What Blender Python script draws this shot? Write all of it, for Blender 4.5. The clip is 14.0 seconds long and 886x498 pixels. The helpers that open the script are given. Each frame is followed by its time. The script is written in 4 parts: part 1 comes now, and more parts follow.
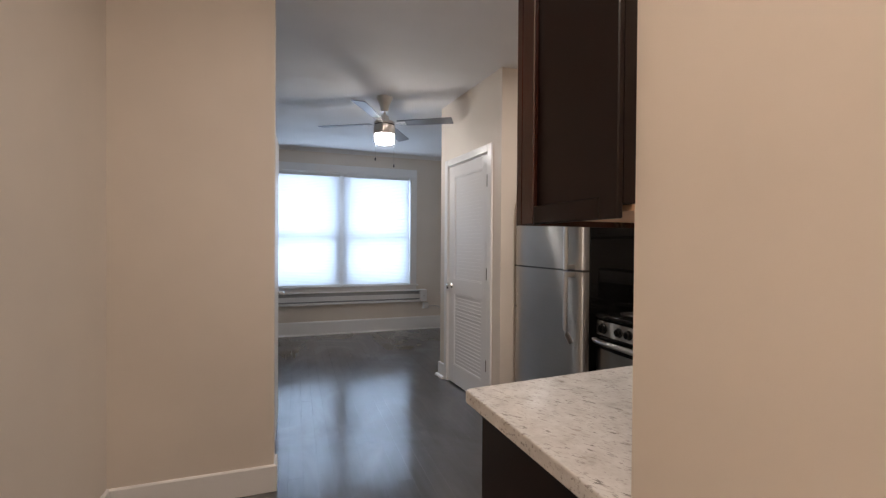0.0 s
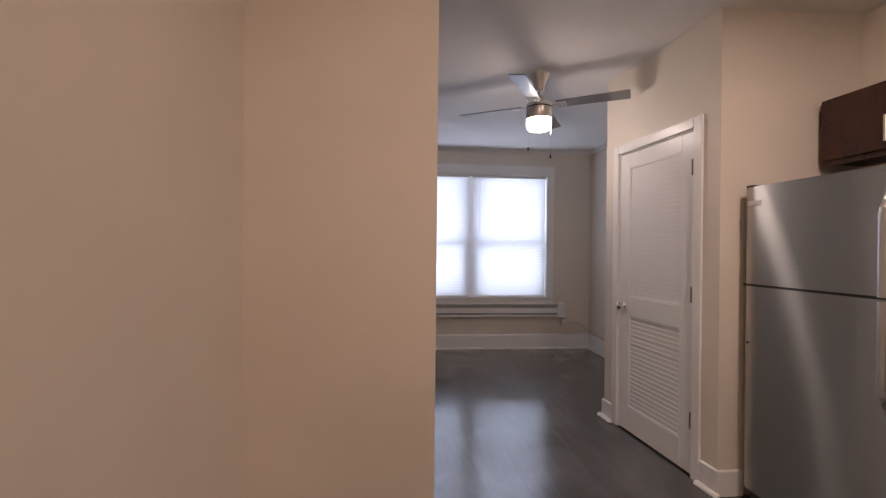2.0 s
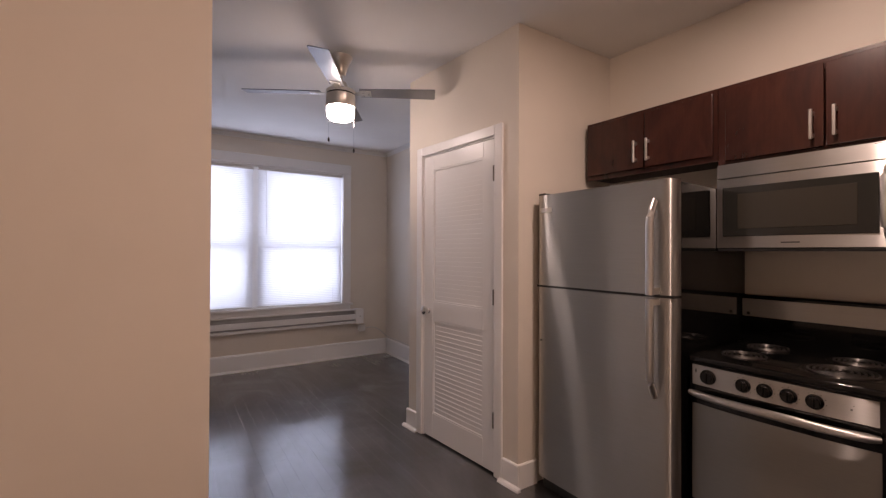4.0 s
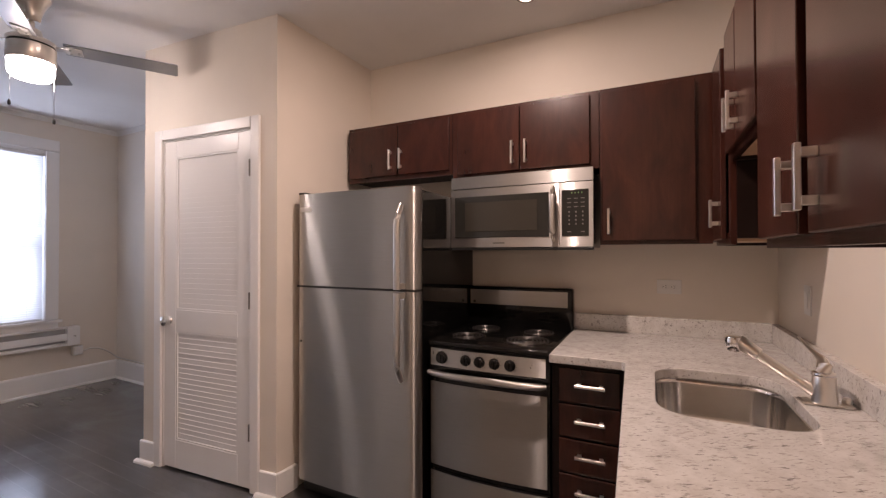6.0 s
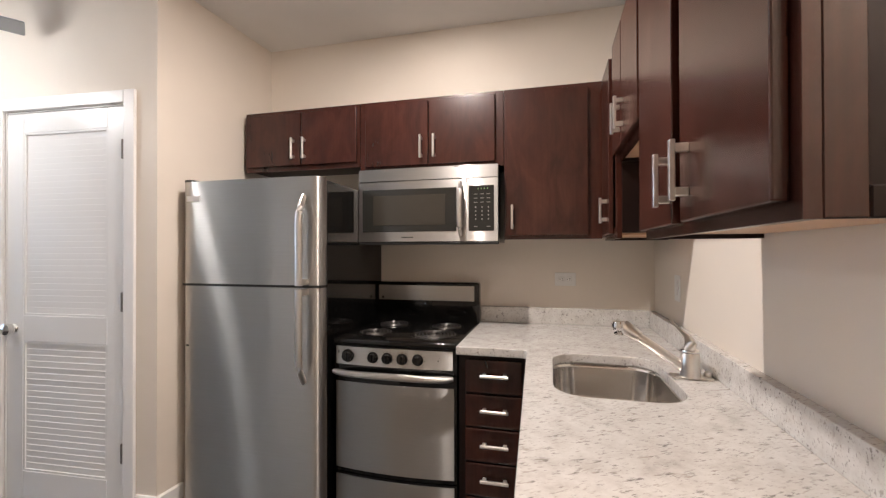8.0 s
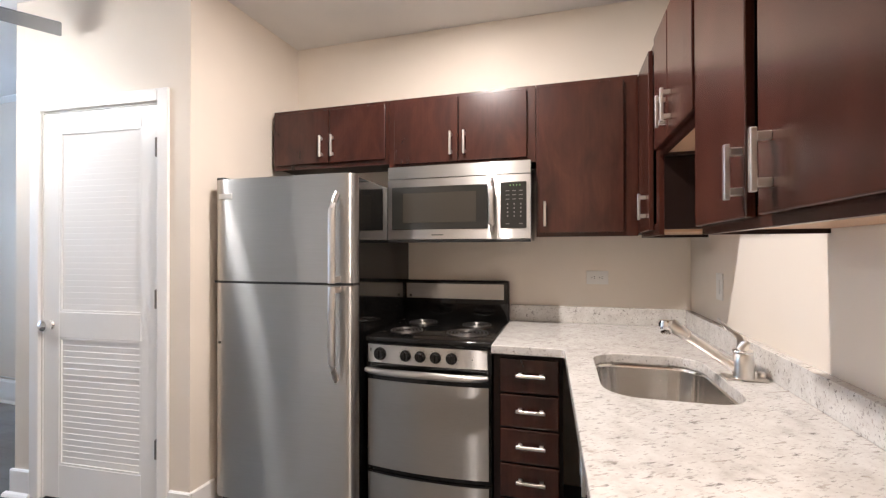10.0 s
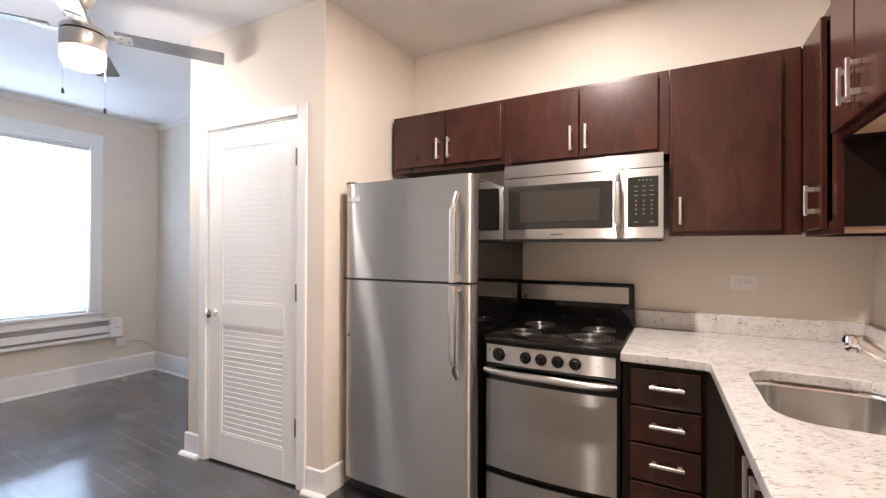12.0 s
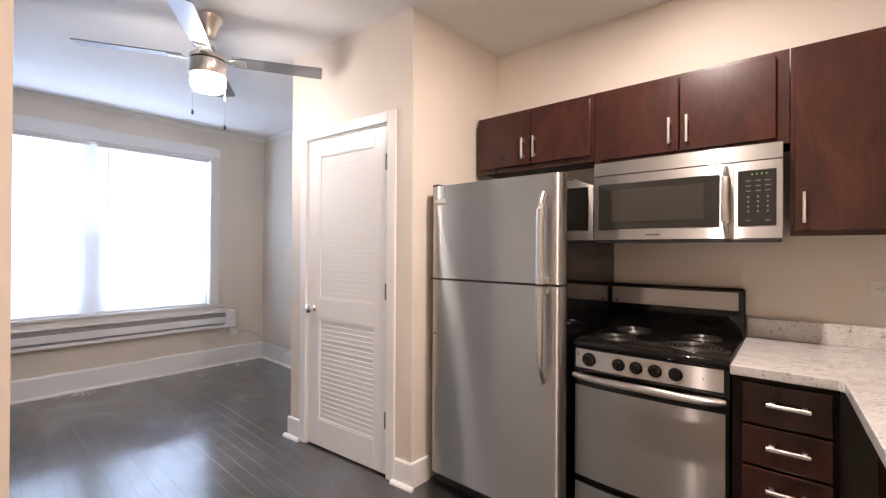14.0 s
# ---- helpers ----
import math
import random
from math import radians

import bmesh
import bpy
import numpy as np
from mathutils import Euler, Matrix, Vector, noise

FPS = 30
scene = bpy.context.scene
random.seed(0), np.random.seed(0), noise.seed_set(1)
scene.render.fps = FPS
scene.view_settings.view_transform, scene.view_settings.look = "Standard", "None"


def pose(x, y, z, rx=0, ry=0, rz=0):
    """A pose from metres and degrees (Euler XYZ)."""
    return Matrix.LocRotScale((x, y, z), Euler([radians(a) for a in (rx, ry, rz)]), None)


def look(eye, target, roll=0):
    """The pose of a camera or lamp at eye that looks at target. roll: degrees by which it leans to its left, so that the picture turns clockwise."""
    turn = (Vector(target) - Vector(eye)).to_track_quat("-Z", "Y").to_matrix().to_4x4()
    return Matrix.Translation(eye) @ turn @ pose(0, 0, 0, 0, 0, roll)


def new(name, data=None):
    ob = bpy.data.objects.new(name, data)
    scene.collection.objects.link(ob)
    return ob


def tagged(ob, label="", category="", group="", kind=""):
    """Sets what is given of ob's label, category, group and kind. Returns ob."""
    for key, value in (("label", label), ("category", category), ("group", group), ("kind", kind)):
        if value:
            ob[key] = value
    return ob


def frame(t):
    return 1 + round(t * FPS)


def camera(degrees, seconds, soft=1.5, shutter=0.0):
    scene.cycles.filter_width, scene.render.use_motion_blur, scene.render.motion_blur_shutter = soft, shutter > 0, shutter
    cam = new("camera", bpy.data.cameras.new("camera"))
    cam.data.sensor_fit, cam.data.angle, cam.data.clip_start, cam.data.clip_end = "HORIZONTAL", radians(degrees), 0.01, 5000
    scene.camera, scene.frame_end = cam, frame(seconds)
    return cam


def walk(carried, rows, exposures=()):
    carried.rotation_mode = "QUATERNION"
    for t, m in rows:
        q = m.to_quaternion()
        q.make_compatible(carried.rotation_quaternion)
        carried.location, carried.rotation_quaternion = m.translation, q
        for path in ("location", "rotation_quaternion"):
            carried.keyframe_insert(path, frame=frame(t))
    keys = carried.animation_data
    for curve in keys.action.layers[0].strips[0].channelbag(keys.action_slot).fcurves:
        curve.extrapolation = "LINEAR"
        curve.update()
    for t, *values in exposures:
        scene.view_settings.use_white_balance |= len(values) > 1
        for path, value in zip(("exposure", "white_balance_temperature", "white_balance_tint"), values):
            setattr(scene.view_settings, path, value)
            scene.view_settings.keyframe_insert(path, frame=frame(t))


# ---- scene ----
cam = camera(92.4, 14.0, soft=1.3)
PATH = [
    (0, (0.082, -0.098, 1.315), (0.735, 1.792, 1.294), 0.4),
    (0.5, (0.064, 0.125, 1.328), (0.385, 2.099, 1.306), 0.4),
    (1, (0.028, 0.291, 1.355), (0.199, 2.284, 1.333), 0.3),
    (1.5, (-0.061, 0.468, 1.335), (0.087, 2.462, 1.333), 0.7),
    (2, (-0.146, 0.648, 1.334), (0.026, 2.641, 1.333), 0.6),
    (2.2, (-0.147, 0.714, 1.327), (0.063, 2.703, 1.329), 0.5),
    (4.3, (-0.112, 1.027, 1.354), (1.127, 2.598, 1.366), 0.1),
    (4.5, (-0.104, 1.014, 1.355), (1.225, 2.508, 1.365), -0.0),
    (5, (-0.074, 0.951, 1.345), (1.418, 2.282, 1.365), -0.1),
    (5.5, (-0.069, 0.924, 1.355), (1.564, 2.079, 1.372), -0.0),
    (6, (-0.069, 0.922, 1.343), (1.694, 1.865, 1.364), -0.1),
    (6.5, (-0.046, 0.904, 1.336), (1.808, 1.654, 1.359), -0.2),
    (7, (-0.037, 0.905, 1.328), (1.865, 1.523, 1.355), -0.2),
    (9.5, (-0.029, 0.989, 1.316), (1.896, 1.531, 1.326), -0.1),
    (10, (-0.037, 1.023, 1.311), (1.868, 1.634, 1.323), -0.1),
    (10.5, (-0.045, 1.053, 1.31), (1.818, 1.78, 1.324), 0.0),
    (11, (-0.049, 1.075, 1.309), (1.767, 1.913, 1.321), 0.1),
    (11.5, (-0.055, 1.097, 1.305), (1.713, 2.031, 1.317), 0.2),
    (12, (-0.063, 1.12, 1.311), (1.653, 2.147, 1.322), 0.2),
    (12.5, (-0.078, 1.14, 1.313), (1.581, 2.257, 1.325), 0.3),
    (13, (-0.087, 1.149, 1.319), (1.497, 2.37, 1.328), 0.3),
    (13.5, (-0.08, 1.147, 1.315), (1.439, 2.448, 1.324), 0.3),
    (14, (-0.088, 1.139, 1.317), (1.408, 2.467, 1.325), 0.3),
]
EXPOSURES = [(0.0, 0.40, 6050, 12), (0.5, 0.33, 6650, 23), (1.0, 0.26, 6700, 25), (1.5, 0.20, 6750, 25), (5.0, 0.38, 7050, 32), (6.0, 0.72, 6700, 27), (7.0, 1.07, 6200, 15), (9.5, 1.60, 5750, 10), (11.0, 1.79, 5850, 12), (14.0, 1.50, 6250, 18)]
walk(cam, [(t, look(eye, target, roll)) for t, eye, target, roll in PATH], EXPOSURES)

# ---- light ----
world = bpy.data.worlds.new("world")
scene.world = world
world.use_nodes = True
wn = world.node_tree
sky = wn.nodes.new("ShaderNodeTexSky")
sky.sky_type, sky.sun_disc, sky.sun_elevation, sky.sun_rotation = "NISHITA", False, radians(40), radians(200)
wn.links.new(sky.outputs["Color"], wn.nodes["Background"].inputs["Color"])
wn.nodes["Background"].inputs["Strength"].default_value = 0.12


def area_lamp(name, m, sx, sy, power, color):
    data = bpy.data.lights.new(name, "AREA")
    data.shape, data.size, data.size_y, data.energy, data.color = "RECTANGLE", sx, sy, power, color
    ob = new(name, data)
    ob.matrix_world = m
    return ob


def bulb(name, place, power, radius, color):
    data = bpy.data.lights.new(name, "POINT")
    data.energy, data.shadow_soft_size, data.color = power, radius, color
    ob = new(name, data)
    ob.location = place
    return ob


def downlight(name, place, power, size, color):
    """A recessed lamp: a small bright disc that faces down."""
    data = bpy.data.lights.new(name, "AREA")
    data.shape, data.size, data.energy, data.color = "DISK", size, power, color
    ob = new(name, data)
    ob.location = place
    return ob


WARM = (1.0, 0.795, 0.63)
CLEAR_WARM = (1.0, 0.84, 0.70)
for wx in (0.195, 1.245):
    area_lamp("window_daylight", look((wx, 6.53, 1.56), (wx, 5.0, 1.56)), 0.90, 1.52, 20, (0.62, 0.78, 1.0))
for lx, power in ((1.27, 16.5), (2.06, 0.25)):
    downlight("kitchen_downlight", (lx, 1.57, 2.658), power, 0.07, CLEAR_WARM)
# hall lamp out of view, placed from how the hall walls are lit
bulb("unseen_hall_bulb", (-0.25, -0.50, 2.54), 20, 0.06, WARM)


# ---- materials ----
def mat(name, base, rough=0.5, metal=0.0, spec=0.5):
    m = bpy.data.materials.new(name)
    m.use_nodes = True
    b = m.node_tree.nodes["Principled BSDF"]
    b.inputs["Base Color"].default_value = (*base, 1)
    b.inputs["Roughness"].default_value = rough
    b.inputs["Metallic"].default_value = metal
    b.inputs["Specular IOR Level"].default_value = spec
    return m


def nd(m, kind, **values):
    n = m.node_tree.nodes.new(kind)
    for k, v in values.items():
        n.inputs[k.replace("_", " ")].default_value = v
    return n


def ln(m, a, ao, b, bi):
    m.node_tree.links.new(a.outputs[ao], b.inputs[bi])


def coords(m, scale=(1, 1, 1), rot=(0, 0, 0)):
    c = m.node_tree.nodes.new("ShaderNodeTexCoord")
    mp = nd(m, "ShaderNodeMapping", Scale=scale, Rotation=rot)
    ln(m, c, "Object", mp, "Vector")
    return mp


def ramp(m, src, out, stops):
    r = m.node_tree.nodes.new("ShaderNodeValToRGB")
    els = r.color_ramp.elements
    while len(els) < len(stops):
        els.new(0.5)
    for e, (p, c) in zip(els, stops):
        e.position = p
        e.color = (*c, 1) if len(c) == 3 else c
    ln(m, src, out, r, "Fac")
    return r


def bump(m, src, out, strength, distance):
    b = nd(m, "ShaderNodeBump", Strength=strength, Distance=distance)
    ln(m, src, out, b, "Height")
    ln(m, b, "Normal", m.node_tree.nodes["Principled BSDF"], "Normal")
    return b


def to_base(m, src, out="Color"):
    ln(m, src, out, m.node_tree.nodes["Principled BSDF"], "Base Color")


def paint(name, base, rough, blotch=0.05, relief=0.06):
    m = mat(name, base, rough)
    mp = coords(m)
    n1 = nd(m, "ShaderNodeTexNoise", Scale=1.3, Detail=4.0)
    n2 = nd(m, "ShaderNodeTexNoise", Scale=170.0, Detail=3.0)
    ln(m, mp, "Vector", n1, "Vector")
    ln(m, mp, "Vector", n2, "Vector")
    lo = tuple(c * (1 - blotch) for c in base)
    hi = tuple(min(0.9, c * (1 + blotch)) for c in base)
    to_base(m, ramp(m, n1, "Fac", [(0.3, lo), (0.7, hi)]))
    bump(m, n2, "Fac", relief, 0.002)
    return m


WALL = paint("wall_paint", (0.768, 0.70, 0.612), 0.55)
CEIL = paint("ceiling_paint", (0.84, 0.82, 0.795), 0.7)
TRIM = paint("trim_paint", (0.85, 0.84, 0.82), 0.32, 0.02, 0.03)
PLASTIC = mat("white_plastic", (0.78, 0.77, 0.74), 0.35)
BLACK = mat("black_enamel", (0.005, 0.0048, 0.0046), 0.09, 0.0, 0.36)
SIDE = mat("black_textured_side", (0.006, 0.0058, 0.0056), 0.06, 0.0, 0.5)
DARK = mat("gap_shade", (0.006, 0.006, 0.006), 0.5)
RUBBER = mat("black_plastic", (0.015, 0.015, 0.015), 0.4)
NICKEL = mat("brushed_nickel", (0.74, 0.71, 0.67), 0.30, 1.0)
HINGE = mat("aged_nickel_hinge", (0.22, 0.20, 0.18), 0.4, 0.8)
PAN = mat("worn_chrome_pan", (0.20, 0.19, 0.18), 0.24, 1.0)
BADGE = mat("pale_metal_plate", (0.62, 0.61, 0.59), 0.45, 0.3)
BRIGHT = mat("bright_chrome", (0.85, 0.85, 0.84), 0.18, 1.0)
CHROME = mat("chrome", (0.72, 0.72, 0.72), 0.12, 1.0)
CLOCK = mat("green_digits", (0.10, 0.24, 0.07), 0.5)
INK = mat("pale_print", (0.15, 0.15, 0.145), 0.5)
GLASS = mat("dark_oven_glass", (0.02, 0.02, 0.018), 0.06)
SMOKED = mat("micro_window_mesh", (0.038, 0.034, 0.027), 0.20)
CABLE = mat("painted_cable", (0.62, 0.60, 0.57), 0.4)


def steel_mat(name, axis, base=0.55, rough=0.27, stretch=0.8, turn=0.25):
    """Brushed steel; axis is the way the grain runs."""
    m = mat(name, (base, base * 0.985, base * 0.96), rough, 1.0)
    b = m.node_tree.nodes["Principled BSDF"]
    scale = [340.0, 340.0, 340.0]
    scale[axis] = 3.0
    n = nd(m, "ShaderNodeTexNoise", Scale=1.0, Detail=3.0)
    ln(m, coords(m, scale), "Vector", n, "Vector")
    tint = tuple(base * c for c in (1.0, 0.97, 0.93))
    to_base(m, ramp(m, n, "Fac", [(0.3, tuple(c * 0.985 for c in tint)), (0.7, tuple(c * 1.012 for c in tint))]))
    tan = m.node_tree.nodes.new("ShaderNodeTangent")
    tan.direction_type, tan.axis = "RADIAL", "Z"
    ln(m, tan, "Tangent", b, "Tangent")
    b.inputs["Anisotropic"].default_value = stretch
    b.inputs["Anisotropic Rotation"].default_value = turn
    return m


def brushed_sheet(name, base):
    """Steel sheet brushed along y: highlights spread far across the grain and little along it."""
    m = mat(name, (base, base * 0.98, base * 0.95), 0.3, 1.0)
    nt = m.node_tree
    nt.nodes.remove(nt.nodes["Principled BSDF"])
    n = nd(m, "ShaderNodeTexNoise", Scale=1.0, Detail=3.0)
    ln(m, coords(m, (300, 3, 300)), "Vector", n, "Vector")
    tone = ramp(m, n, "Fac", [(0.3, (base * 0.98, base * 0.955, base * 0.918)), (0.7, (base * 1.02, base * 0.998, base * 0.96))])
    tan = nt.nodes.new("ShaderNodeTangent")
    tan.direction_type, tan.axis = "RADIAL", "Z"
    mx = nt.nodes.new("ShaderNodeMixShader")
    mx.inputs["Fac"].default_value = 0.4
    for slot, rough, stretch in ((1, 0.40, 0.45), (2, 0.26, 0.82)):
        g = nt.nodes.new("ShaderNodeBsdfAnisotropic")
        g.inputs["Roughness"].default_value = rough
        g.inputs["Anisotropy"].default_value = stretch
        ln(m, tone, "Color", g, "Color")
        ln(m, tan, "Tangent", g, "Tangent")
        nt.links.new(g.outputs["BSDF"], mx.inputs[slot])
    ln(m, mx, "Shader", nt.nodes["Material Output"], "Surface")
    return m


STEEL = brushed_sheet("brushed_steel", 0.536)
# same brushed sheet in a darker tone, for oven door and drawer panels
DARKER_STEEL = brushed_sheet("darker_brushed_steel", 0.36)
STEEL_V = steel_mat("brushed_steel_handle", 2, 0.66, 0.34, 0.0, 0.0)
SINK_STEEL = steel_mat("sink_steel", 2, 0.76, 0.19, 0.75, 0.25)


def wood_mat():
    m = mat("espresso_stained_maple", (0.045, 0.016, 0.011), 0.3, 0.0, 0.5)
    mp = coords(m, (5, 5, 1.9))
    n = nd(m, "ShaderNodeTexNoise", Scale=1.6, Detail=6.0, Roughness=0.6, Distortion=0.6)
    ln(m, mp, "Vector", n, "Vector")
    mp2 = coords(m, (120, 120, 3))
    n2 = nd(m, "ShaderNodeTexNoise", Scale=1.0, Detail=4.0)
    ln(m, mp2, "Vector", n2, "Vector")
    r = ramp(m, n, "Fac", [(0.28, (0.028, 0.0086, 0.0057)), (0.50, (0.045, 0.0134, 0.0086)), (0.72, (0.073, 0.0215, 0.0135))])
    mix = m.node_tree.nodes.new("ShaderNodeMixRGB")
    mix.blend_type = "MULTIPLY"
    mix.inputs["Fac"].default_value = 0.28
    r2 = ramp(m, n2, "Fac", [(0.35, (0.6, 0.6, 0.6)), (0.65, (1, 1, 1))])
    ln(m, r, "Color", mix, "Color1")
    ln(m, r2, "Color", mix, "Color2")
    to_base(m, mix)
    rr = ramp(m, n, "Fac", [(0.3, (0.27, 0.27, 0.27)), (0.7, (0.235, 0.235, 0.235))])
    ln(m, rr, "Color", m.node_tree.nodes["Principled BSDF"], "Roughness")
    bump(m, n2, "Fac", 0.06, 0.001)
    return m


WOOD = wood_mat()
# near-black, darker than the door wood; on bodies, end panels and toe kicks
CARCASS = mat("dark_panel", (0.012, 0.0060, 0.0046), 0.40, 0.0, 0.22)
RAWWOOD = paint("natural_maple_underside", (0.52, 0.33, 0.20), 0.5, 0.12, 0.02)


def granite_mat():
    m = mat("cream_granite", (0.6, 0.56, 0.5), 0.14)
    mp = coords(m, (1, 1, 1), (0, 0, 0.45))
    slant = coords(m, (1, 1, 1), (0, 0, 1.05))
    base = nd(m, "ShaderNodeTexNoise", Scale=17.0, Detail=7.0, Roughness=0.7)
    ln(m, mp, "Vector", base, "Vector")
    r1 = ramp(m, base, "Fac", [(0.30, (0.50, 0.475, 0.445)), (0.46, (0.61, 0.59, 0.56)), (0.62, (0.68, 0.665, 0.635))])
    last = r1
    for scale, cut, dark, light in (((30, 105, 75), 0.60, (0.15, 0.135, 0.125), (0.40, 0.36, 0.32)), ((60, 170, 120), 0.585, (0.26, 0.245, 0.23), (0.47, 0.44, 0.41))):
        speck = nd(m, "ShaderNodeTexNoise", Scale=1.0, Detail=3.0, Roughness=0.6)
        stretched = nd(m, "ShaderNodeMapping", Scale=scale)
        ln(m, slant, "Vector", stretched, "Vector")
        ln(m, stretched, "Vector", speck, "Vector")
        r2 = ramp(m, speck, "Fac", [(cut, (0, 0, 0)), (cut + 0.07, (0.8, 0.8, 0.8))])
        tone = nd(m, "ShaderNodeTexNoise", Scale=33.0, Detail=2.0)
        ln(m, mp, "Vector", tone, "Vector")
        r3 = ramp(m, tone, "Fac", [(0.38, dark), (0.58, light)])
        mix = m.node_tree.nodes.new("ShaderNodeMixRGB")
        ln(m, r2, "Color", mix, "Fac")
        ln(m, last, "Color", mix, "Color1")
        ln(m, r3, "Color", mix, "Color2")
        last = mix
    to_base(m, last)
    return m


GRANITE = granite_mat()


def floor_mat():
    m = mat("ebony_floor_varnish", (0.02, 0.018, 0.017), 0.42, 0.0, 0.45)
    m.node_tree.nodes["Principled BSDF"].inputs["Coat Weight"].default_value = 1.0
    m.node_tree.nodes["Principled BSDF"].inputs["Coat Roughness"].default_value = 0.17
    m.node_tree.nodes["Principled BSDF"].inputs["Coat IOR"].default_value = 2.3
    info = m.node_tree.nodes.new("ShaderNodeObjectInfo")
    mp = coords(m, (45, 2.2, 10))
    n = nd(m, "ShaderNodeTexNoise", Scale=1.0, Detail=6.0, Distortion=0.5)
    ln(m, mp, "Vector", n, "Vector")
    wide = nd(m, "ShaderNodeTexNoise", Scale=2.6, Detail=5.0, Roughness=0.6, Distortion=0.4)
    geo = m.node_tree.nodes.new("ShaderNodeNewGeometry")
    mw = nd(m, "ShaderNodeMapping", Scale=(1.0, 0.6, 1.0), Rotation=(0, 0, 0.5))
    ln(m, geo, "Position", mw, "Vector")
    ln(m, mw, "Vector", wide, "Vector")
    r = ramp(m, n, "Fac", [(0.3, (0.009, 0.0088, 0.009)), (0.7, (0.022, 0.0212, 0.021))])
    mix = m.node_tree.nodes.new("ShaderNodeMixRGB")
    mix.blend_type = "MULTIPLY"
    mix.inputs["Fac"].default_value = 0.45
    ln(m, r, "Color", mix, "Color1")
    ln(m, ramp(m, info, "Random", [(0.0, (0.8, 0.8, 0.8)), (1.0, (1, 1, 1))]), "Color", mix, "Color2")
    # window sheen and some wear, put into the colour as drifting pale patches
    haze = nd(m, "ShaderNodeTexNoise", Scale=1.7, Detail=4.5, Roughness=0.58, Distortion=0.8)
    mf = nd(m, "ShaderNodeMapping", Scale=(1.3, 0.7, 1.0), Rotation=(0, 0, 0.6))
    ln(m, geo, "Position", mf, "Vector")
    ln(m, mf, "Vector", haze, "Vector")
    hazy = m.node_tree.nodes.new("ShaderNodeMixRGB")
    hazy.inputs["Color2"].default_value = (0.120, 0.127, 0.145, 1)
    ln(m, ramp(m, haze, "Fac", [(0.40, (0.04, 0.04, 0.04)), (0.56, (0.35, 0.35, 0.35)), (0.70, (0.9, 0.9, 0.9))]), "Color", hazy, "Fac")
    ln(m, mix, "Color", hazy, "Color1")
    to_base(m, hazy)
    rr = ramp(m, wide, "Fac", [(0.36, (0.085, 0.085, 0.085)), (0.5, (0.125, 0.125, 0.125)), (0.64, (0.20, 0.20, 0.20))])
    ln(m, rr, "Color", m.node_tree.nodes["Principled BSDF"], "Coat Roughness")
    bump(m, wide, "Fac", 0.05, 0.0030)
    return m


FLOOR = floor_mat()


def blind_mat():
    m = bpy.data.materials.new("white_vinyl_slat")
    m.use_nodes = True
    nt = m.node_tree
    nt.nodes.remove(nt.nodes["Principled BSDF"])
    d = nt.nodes.new("ShaderNodeBsdfDiffuse")
    d.inputs["Color"].default_value = (0.80, 0.80, 0.80, 1)
    t = nt.nodes.new("ShaderNodeBsdfTranslucent")
    t.inputs["Color"].default_value = (0.86, 0.87, 0.88, 1)
    mx = nt.nodes.new("ShaderNodeMixShader")
    mx.inputs["Fac"].default_value = 0.30
    nt.links.new(d.outputs[0], mx.inputs[1])
    nt.links.new(t.outputs[0], mx.inputs[2])
    nt.links.new(mx.outputs[0], nt.nodes["Material Output"].inputs["Surface"])
    return m


BLIND = blind_mat()


def glow(name, color, strength):
    m = mat(name, (0.9, 0.9, 0.88), 0.3)
    b = m.node_tree.nodes["Principled BSDF"]
    b.inputs["Emission Color"].default_value = (*color, 1)
    b.inputs["Emission Strength"].default_value = strength
    return m


GLOBE = glow("lit_opal_glass", (1.0, 0.92, 0.82), 36.0)
LAMPFACE = glow("lit_lamp_glass", (1.0, 0.84, 0.66), 9.0)
PANE = mat("window_glass", (1, 1, 1), 0.02)
PANE.node_tree.nodes["Principled BSDF"].inputs["Transmission Weight"].default_value = 1.0

# ---- mesh helpers ----
AT = {}


def box(bm, x0, x1, y0, y1, z0, z1, bev=0.0, seg=2):
    m = Matrix.Translation(((x0 + x1) / 2, (y0 + y1) / 2, (z0 + z1) / 2)) @ Matrix.Diagonal((x1 - x0, y1 - y0, z1 - z0, 1))
    vs = bmesh.ops.create_cube(bm, size=1, matrix=m)["verts"]
    if bev:
        es = list({e for v in vs for e in v.link_edges})
        bmesh.ops.bevel(bm, geom=es, offset=bev, segments=seg, profile=0.5, affect="EDGES")
    return bm


def mk(*boxes, bev=0.0, seg=2):
    bm = bmesh.new()
    for b in boxes:
        box(bm, *b, bev=bev, seg=seg)
    return bm


def lathe(bm, profile, place, n=32, axis="Z", arc=math.tau):
    """Turn a list of (radius, height) round an axis through place."""
    rings = []
    turn = {"Z": Matrix.Identity(4), "X": pose(0, 0, 0, 0, -90, 0), "Y": pose(0, 0, 0, -90, 0, 0)}[axis]
    for r, h in profile:
        ring = []
        for i in range(n):
            a = arc * i / n
            ring.append(bm.verts.new(Vector(place) + (turn @ Vector((r * math.cos(a), r * math.sin(a), h)))))
        rings.append(ring)
    for a, b in zip(rings, rings[1:]):
        for i in range(n):
            bm.faces.new((a[i], a[(i + 1) % n], b[(i + 1) % n], b[i]))
    for ring, flip in ((rings[0], True), (rings[-1], False)):
        bm.faces.new(ring[::-1] if flip else ring)
    return bm


